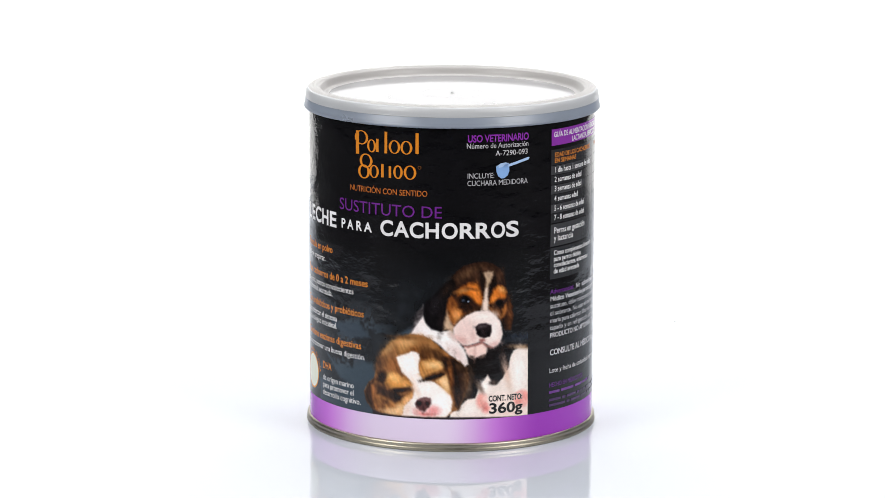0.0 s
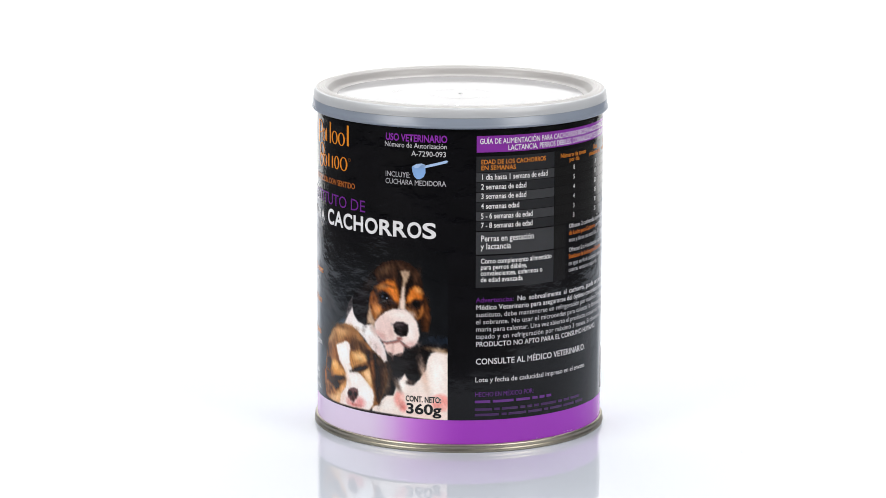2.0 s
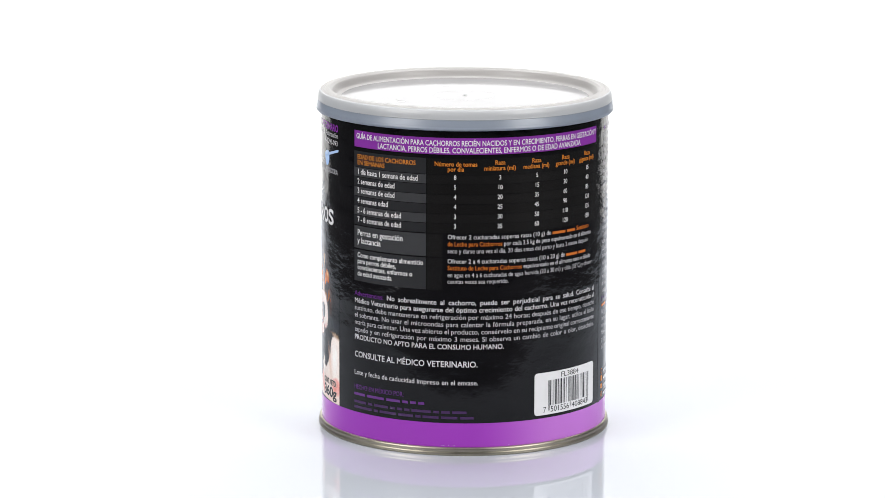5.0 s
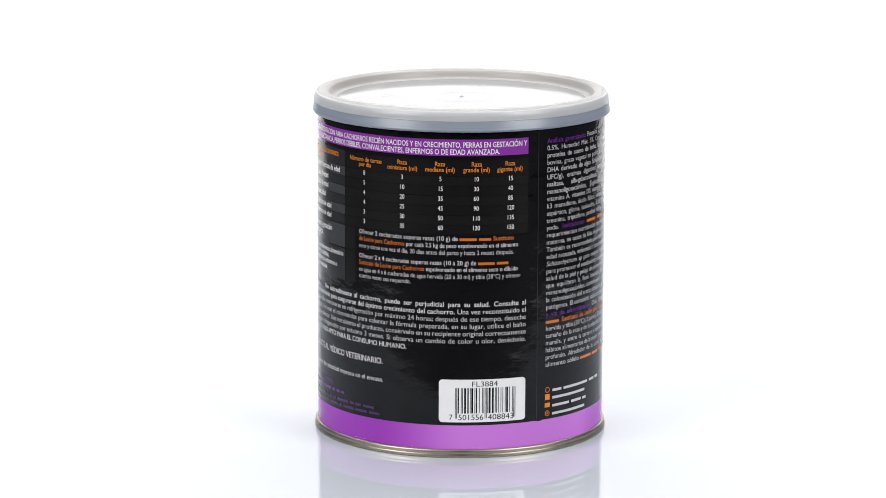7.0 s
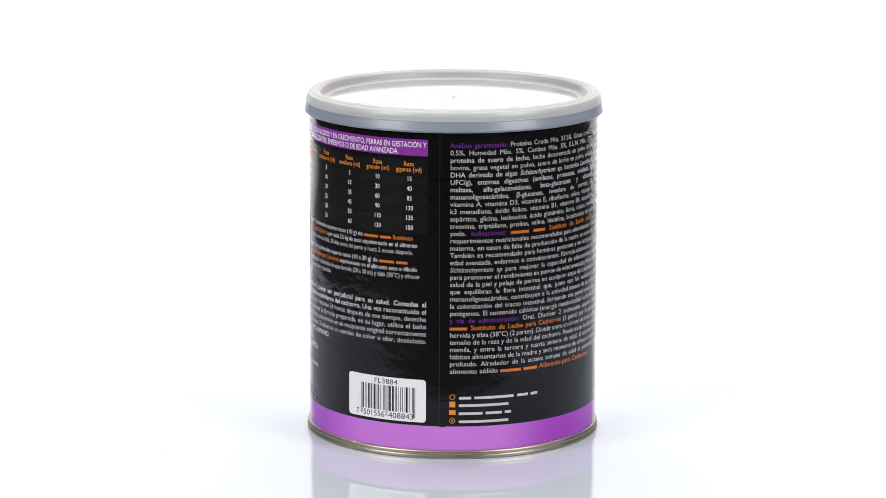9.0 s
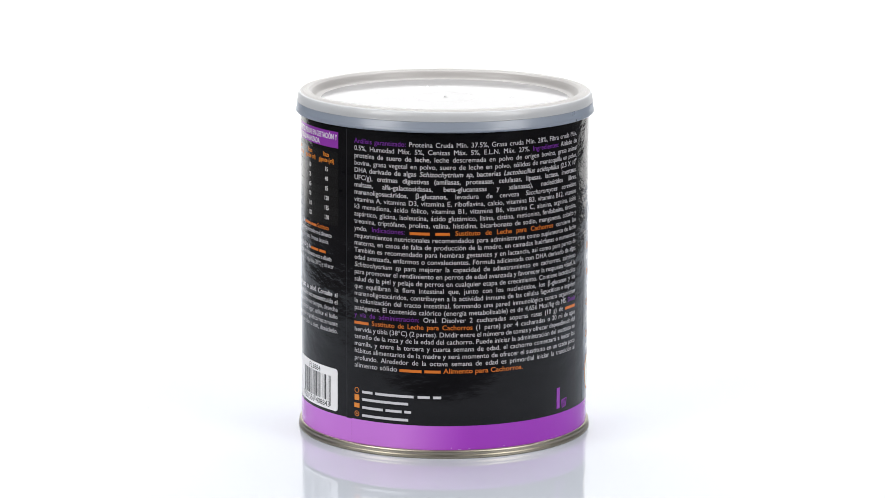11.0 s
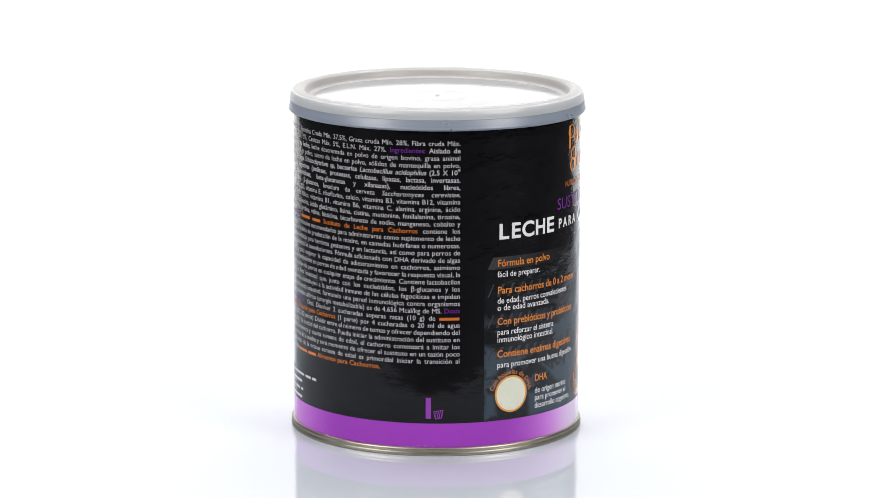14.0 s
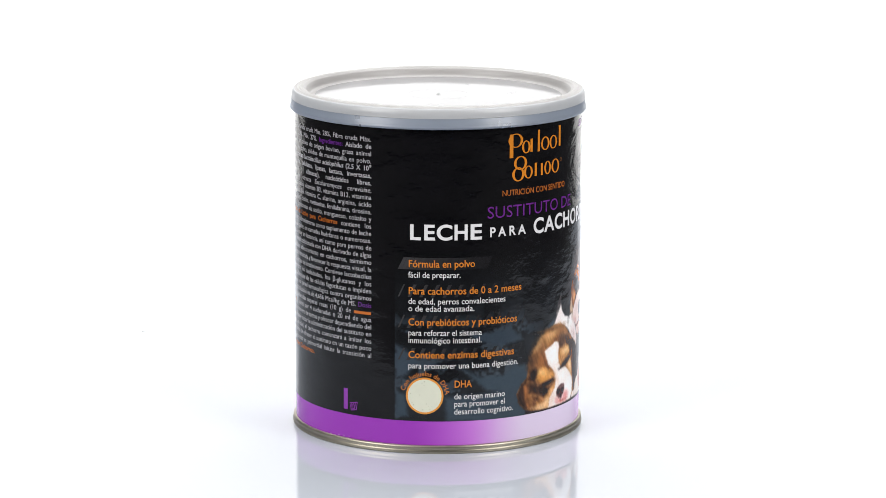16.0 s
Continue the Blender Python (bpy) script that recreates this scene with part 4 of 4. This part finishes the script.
    for i, (z, ue) in enumerate(((20.6, 50.3), (18.0, 39.5), (15.2, 40.0), (12.4, 39.5))):
        sh = Sheet(1.2)
        if i in (0, 3):
            sh.ring(19.5, z + 0.8, 0.7, 1.0, (190, 112, 44))
        if i == 1:
            sh.rect(18.5, z - 0.1, 20.5, z + 1.9, ORANGE)
        if i == 2:
            sh.rect(18.4, z + 0.1, 20.6, z + 1.7, ORANGE)
        if i == 3:
            sh.ring(19.5, z + 0.8, 0.0, 0.35, (190, 112, 44))
        sh.build("icon", label, 0.09, "small orange printed icon")
        sh = Sheet(1.2)
        write(sh, [(("AAA AAAAAAAAAA AAA AA", "AAAAAAAAAAAAAA", "AAAAAAA AAAAA AA", "AAAAAAAAAAAAAA")[i], (198, 198, 203), "bar")], 21.7, z, 1.5, ue)
        sh.build("lettering", label, 0.09, "white contact line as plain bars")
    sh = Sheet(2.07)        # disposal sign: a plain upright bar and a litter basket
    sh.rect(94.3, 12.9, 96.1, 20.2, (140, 54, 168))
    basket = [(97.0, 15.4), (100.2, 15.9), (99.7, 13.2), (97.6, 12.8), (97.0, 15.4)]
    sh.strip(basket, 0.22, (140, 54, 168))
    for i in range(1, 4):
        k = i / 4
        sh.strip([(97.0 + 3.2 * k, 15.4 + 0.5 * k), (97.6 + 2.1 * max(0, k - 0.25), 12.9)], 0.16, (140, 54, 168))
        sh.strip([(97.0 + 3.2 * k, 15.4 + 0.5 * k), (97.6 + 2.1 * min(1, k + 0.25), 13.1)], 0.16, (140, 54, 168))
    sh.build("disposal_sign", label, 0.09, "purple printed litter basket sign")


def barcode_sticker(can):
    """White rounded sticker with its own thickness, bars from the digits, and figures."""
    u0, u1, z0, z1, r = 295.0, 325.0, 12.3, 27.1, 1.2
    loop = []
    for cu, cz, a in ((u1 - r, z1 - r, 0), (u0 + r, z1 - r, 90), (u0 + r, z0 + r, 180), (u1 - r, z0 + r, 270)):
        loop += [(cu + r * math.cos(math.radians(a + 15 * i)), cz + r * math.sin(math.radians(a + 15 * i))) for i in range(7)]
    bm = bmesh.new()
    bm.faces.new([bm.verts.new((x, y, 0)) for x, y in loop])
    side = bmesh.ops.extrude_face_region(bm, geom=bm.faces[:])
    for v in [g for g in side["geom"] if isinstance(g, bmesh.types.BMVert)]:
        v.co.z = 1.0
    for x in np.arange(u0 + 0.75, u1, 1.5):
        bmesh.ops.bisect_plane(bm, geom=bm.verts[:] + bm.edges[:] + bm.faces[:], plane_co=(x, 0, 0), plane_no=(1, 0, 0), dist=1e-5)
    bmesh.ops.recalc_face_normals(bm, faces=bm.faces[:])
    bm.verts.index_update()
    verts = [tuple(wrap(np.array(v.co.x + 0.9), np.array(v.co.y), 0.02 + 0.13 * v.co.z)) for v in bm.verts]
    faces = [[v.index for v in f.verts] for f in bm.faces]
    bm.free()
    st = link_mesh("sticker", verts, faces, [STICKER], None, can, "white rounded barcode sticker", smooth=False)
    left = "0001101 0011001 0010011 0111101 0100011 0110001 0101111 0111011 0110111 0001011".split()
    flip = [c.translate(str.maketrans("01", "10")) for c in left]
    even = [c[::-1] for c in flip]
    digits = [7, 5, 0, 1, 5, 5, 6, 4, 0, 8, 8, 4, 3]
    first = "".join(left[d] if k == "L" else even[d] for d, k in zip(digits[1:7], "LGLGLG"))
    second = "".join(flip[d] for d in digits[7:])
    bits = "101" + first + "01010" + second + "101"
    w, i = 20.8 / 95, 0
    while i < 95:
        n = 0
        while i + n < 95 and bits[i + n] == "1":
            n += 1
        if n:
            guard = i < 3 or i > 91 or 45 <= i <= 49
            sh = Sheet(0.9)
            sh.rect(300.5 + i * w, 13.6 if guard else 15.4, 300.5 + (i + n) * w, 24.2, (30, 30, 34))
            sh.build("bar", st, 0.18)
        i += max(n, 1)
    sh = Sheet(0.9)
    write(sh, "FL3884", 306.0, 24.7, 1.75, 315.1, (40, 40, 44))
    write(sh, "7", 298.4, 13.1, 1.9, 299.7, (40, 40, 44))
    write(sh, "501556", 301.5, 13.1, 1.9, 310.2, (40, 40, 44))
    write(sh, "408843", 311.6, 13.1, 1.9, 320.9, (40, 40, 44))
    sh.build("lettering", st, 0.18, "dark barcode figures")


def build_can():
    can = tagged(new("can"), "black and purple printed milk powder tin with frosted plastic lid", "can")
    spin("body", [(49.7, 2.2), (49.85, 2.6), (49.85, 113.0), (50.3, 113.6), (50.7, 114.0), (50.7, 114.9), (50.1, 115.3), (49.3, 114.9), (49.1, 114.0), (48.9, 111.5), (47.5, 111.0), (0, 111.0)], STEEL, can, "silvery tinplate body")
    rim = spin("bottom_rim", [(49.7, 3.0), (50.1, 2.85), (50.5, 2.78), (50.72, 2.6), (50.82, 2.35), (50.9, 1.7), (50.78, 1.5), (50.95, 1.25), (51.02, 0.8), (51.05, 0.45), (50.95, 0.12), (50.6, 0.02), (50.0, 0.0), (49.4, 0.2), (49.0, 0.8), (48.6, 3.2), (46, 4.0), (0, 4.0)], RIM, can, "dull crimped tinplate rim")
    # wrap-around label, one end lapped over the other
    us = np.linspace(16.14, 330.8, 361)
    lift = np.where(us < 18.2, 0.03, 0.0)
    n = len(us)
    outer = [wrap(us, np.full(n, z), lift) for z in (2.5, 2.56, 11.0, 60.0, 113.3, 113.36)]
    inner = [wrap(us, np.full(n, z), lift - 0.1) for z in (113.36, 113.3, 2.56, 2.5)]
    rows = outer + inner
    verts = np.concatenate(rows)
    faces = []
    for k in range(len(rows)):
        m = (k + 1) % len(rows)
        faces += [(k * n + i, k * n + i + 1, m * n + i + 1, m * n + i) for i in range(n - 1)]
    label = link_mesh("label", verts, faces, [FILM], None, can, "glossy black film label with white, orange and purple print")
    printed_grid("colour_band", 18.4, 330.4, 2.55, 11.2, 0.8, 0.03, band_colours, label, "purple printed band paling to lavender")
    printed_grid("colour_band", 16.11, 18.39, 2.55, 11.0, 0.5, 0.05, band_colours, label, "purple printed band paling to lavender")
    printed_grid("picture", 116.4, 219.2, 11.25, 70.0, 0.24, 0.03, picture_colours, label, "printed photograph of two beagle puppies before dark mountains")
    rng = random.Random(8)
    for u in (55.1, 57.9, 61.0, 73.6, 90.4, 92.2, 94.2, 96.4, 98.4, 251.0, 263.8, 265.8, 267.8, 286.3, 309.9):        # pale nicks along the band's lower edge
        sh = Sheet()
        sh.oval(u + rng.uniform(-0.3, 0.3), 3.1 + rng.uniform(-0.25, 0.5), rng.uniform(0.15, 0.55), rng.uniform(0.06, 0.11), 0.12, 0.04, (226, 206, 232))
        sh.build("nick", label, 0.05, "pale nick in the purple band")
    sh = Sheet()        # the lapped end of the film
    sh.rect(16.14, 11.1, 16.34, 113.2, (46, 46, 50))
    sh.build("lapped_edge", label, 0.06, "thin grey cut edge of the lapped film")
    front_panel(label)
    guide_panel(label)
    analysis_panel(label)
    barcode_sticker(can)
    # frosted snap-on lid: skirt, shoulder, crest, recessed floor, and the same below with its thickness
    skirt = [(50.75, 115.3), (50.75, 111.8), (51.45, 111.72), (51.65, 111.95), (51.62, 112.6), (51.4, 112.85), (51.32, 113.0), (51.25, 115.2), (51.15, 115.3)]
    top = [(50.9, 115.31), (51.12, 115.32), (51.2, 115.45), (51.12, 115.6), (51.1, 115.8), (51.08, 116.72), (50.9, 117.56), (50.55, 118.28), (50.1, 118.68), (49.75, 118.82), (49.6, 118.78), (49.45, 118.9),
           (49.1, 119.02), (48.85, 119), (48.7, 118.85), (48.5, 119.02), (47.9, 119.05), (47.75, 118.9), (47.55, 119.04), (47.2, 119.02), (46.9, 118.92), (46.75, 118.7), (46.3, 118.6), (46, 118.28), (45.4, 117.2), (45, 116.36), (44.6, 116.06), (44, 115.95), (43.2, 115.93), (43, 115.93)]
    under = [(43, 115.3), (43.6, 115.3), (45, 115.7), (46.3, 117.32), (47.2, 118.1), (49.4, 118.22), (50.2, 117.44), (50.45, 116.48), (50.6, 115.6), (50.9, 115.31)]
    inside = [(50.7, 115.5), (50.74, 116.7), (50.56, 117.5), (50.25, 118.2), (50.1, 118.68)]
    lid = spin("lid", top[8:] + under[:-1] + inside, PLASTIC, can, "frosted translucent plastic snap-on lid with a recessed top", 240)
    # same plastic as the lid; its brighter look comes from the paler colour
    spin("shoulder", top[:9] + [(50.14, 118.62), (50.36, 118.1), (50.7, 117.4), (50.84, 116.6), (50.86, 115.6), (50.9, 115.31)], WALL, lid, "translucent wall of the lid, coloured paler for the light on it", 240)
    # same plastic as the lid, its shaded tone coloured in
    spin("skirt", skirt, SKIRT, lid, "thin translucent skirt gripping the tin, coloured darker and bluer for shade", 240)
    panel = [(42.99, 115.3), (42.99, 115.93), (42.8, 115.93), (30, 115.93), (11.2, 115.93), (10.95, 115.93), (10.75, 115.965), (10.55, 115.93), (10.3, 115.93), (1.2, 115.93), (0.8, 115.93), (0.55, 116.0), (0.4, 116.3), (0.2, 116.36), (0, 116.36)]
    spin("recessed_panel", panel, PANEL, lid, "smooth shiny lid panel with a moulding nub", 240)
    for u, v, size, turn in ((-20.8, 10.8, 1.3, 20), (-7.4, -25.2, 1.9, 60), (-10.9, -22.6, 1.1, 10), (15.4, -21.0, 0.9, 80), (-18.0, 13.5, 0.7, 45)):
        scuff(lid, u, v, size, turn)
    return can


def scuff(lid, u, v, size, turn):
    """A hair-thin grey rub mark on the lid's panel."""
    rng = random.Random(int(100 * size + turn))
    rim = []
    for a in np.linspace(0, 2 * math.pi, 13)[:-1]:
        k = size * rng.uniform(0.55, 1.0)
        p = Matrix.Rotation(radians(turn), 2) @ Vector((k * math.cos(a), 0.3 * k * math.sin(a)))
        rim.append(((u + p.x) / 1000, (v + p.y) / 1000, 0.115945))
    link_mesh("scuff", rim + [(x, y, z + 0.00003) for x, y, z in rim], [tuple(range(12, 24))] + [(i, (i + 1) % 12, 12 + (i + 1) % 12, 12 + i) for i in range(12)], [DUST], None, lid, "faint grey rub mark", smooth=False)


DUST = material("grey_dust", (205, 205, 207), 0.9, vary=0.2, scale=2000)
can = build_can()


def dust_speck(size, seed):
    """A tiny grey flake lying on the glossy table."""
    rng = random.Random(seed)
    ring = [(size * (0.7 + 0.6 * rng.random()) * math.cos(a), size * 0.7 * (0.7 + 0.6 * rng.random()) * math.sin(a)) for a in np.linspace(0, 2 * math.pi, 9)[:-1]]
    verts = [(x, y, 0.0) for x, y in ring] + [(0.6 * x, 0.6 * y, 0.35 * size) for x, y in ring]
    faces = [tuple(range(7, -1, -1)), tuple(range(8, 16))] + [(k, (k + 1) % 8, 8 + (k + 1) % 8, 8 + k) for k in range(8)]
    return tagged(link_mesh("dust_speck", verts, faces, [DUST], smooth=False), "tiny grey speck of dust on the glossy white table", "dust", "dust on the table")


specks = [(dust_speck(0.0007, 1), (0.1826, 0.0341, 0.0)), (dust_speck(0.0005, 2), (0.0857, -0.0675, 0.0))]


def motions():
    # the can stands 4.9 mm off the turntable's axis and turns clockwise, seen from above
    angles = (50.51, 32.42, 14.31, -3.8, -22.02, -40.5, -59.08, -77.47, -95.7, -113.83, -131.88, -149.89, -167.98, -186.17, -204.28, -222.17, -240.01)
    rows = []
    for i in range(33):
        t = i / 2
        a = float(np.interp(t, range(17), angles))
        off = Matrix.Rotation(radians(a), 3, "Z") @ Vector((0.003999, 0.002802, 0))
        rows.append((t, pose(off.x, off.y, 0, 0, 0, a)))
    walk(can, rows)
    # the dust turns with the table
    for ob, place in specks:
        rows = []
        for i in range(33):
            a = float(np.interp(i / 2, range(17), angles))
            p = Matrix.Rotation(radians(a), 3, "Z") @ Vector(place)
            rows.append((i / 2, pose(p.x, p.y, 0.0, 0, 0, a)))
        walk(ob, rows)


motions()
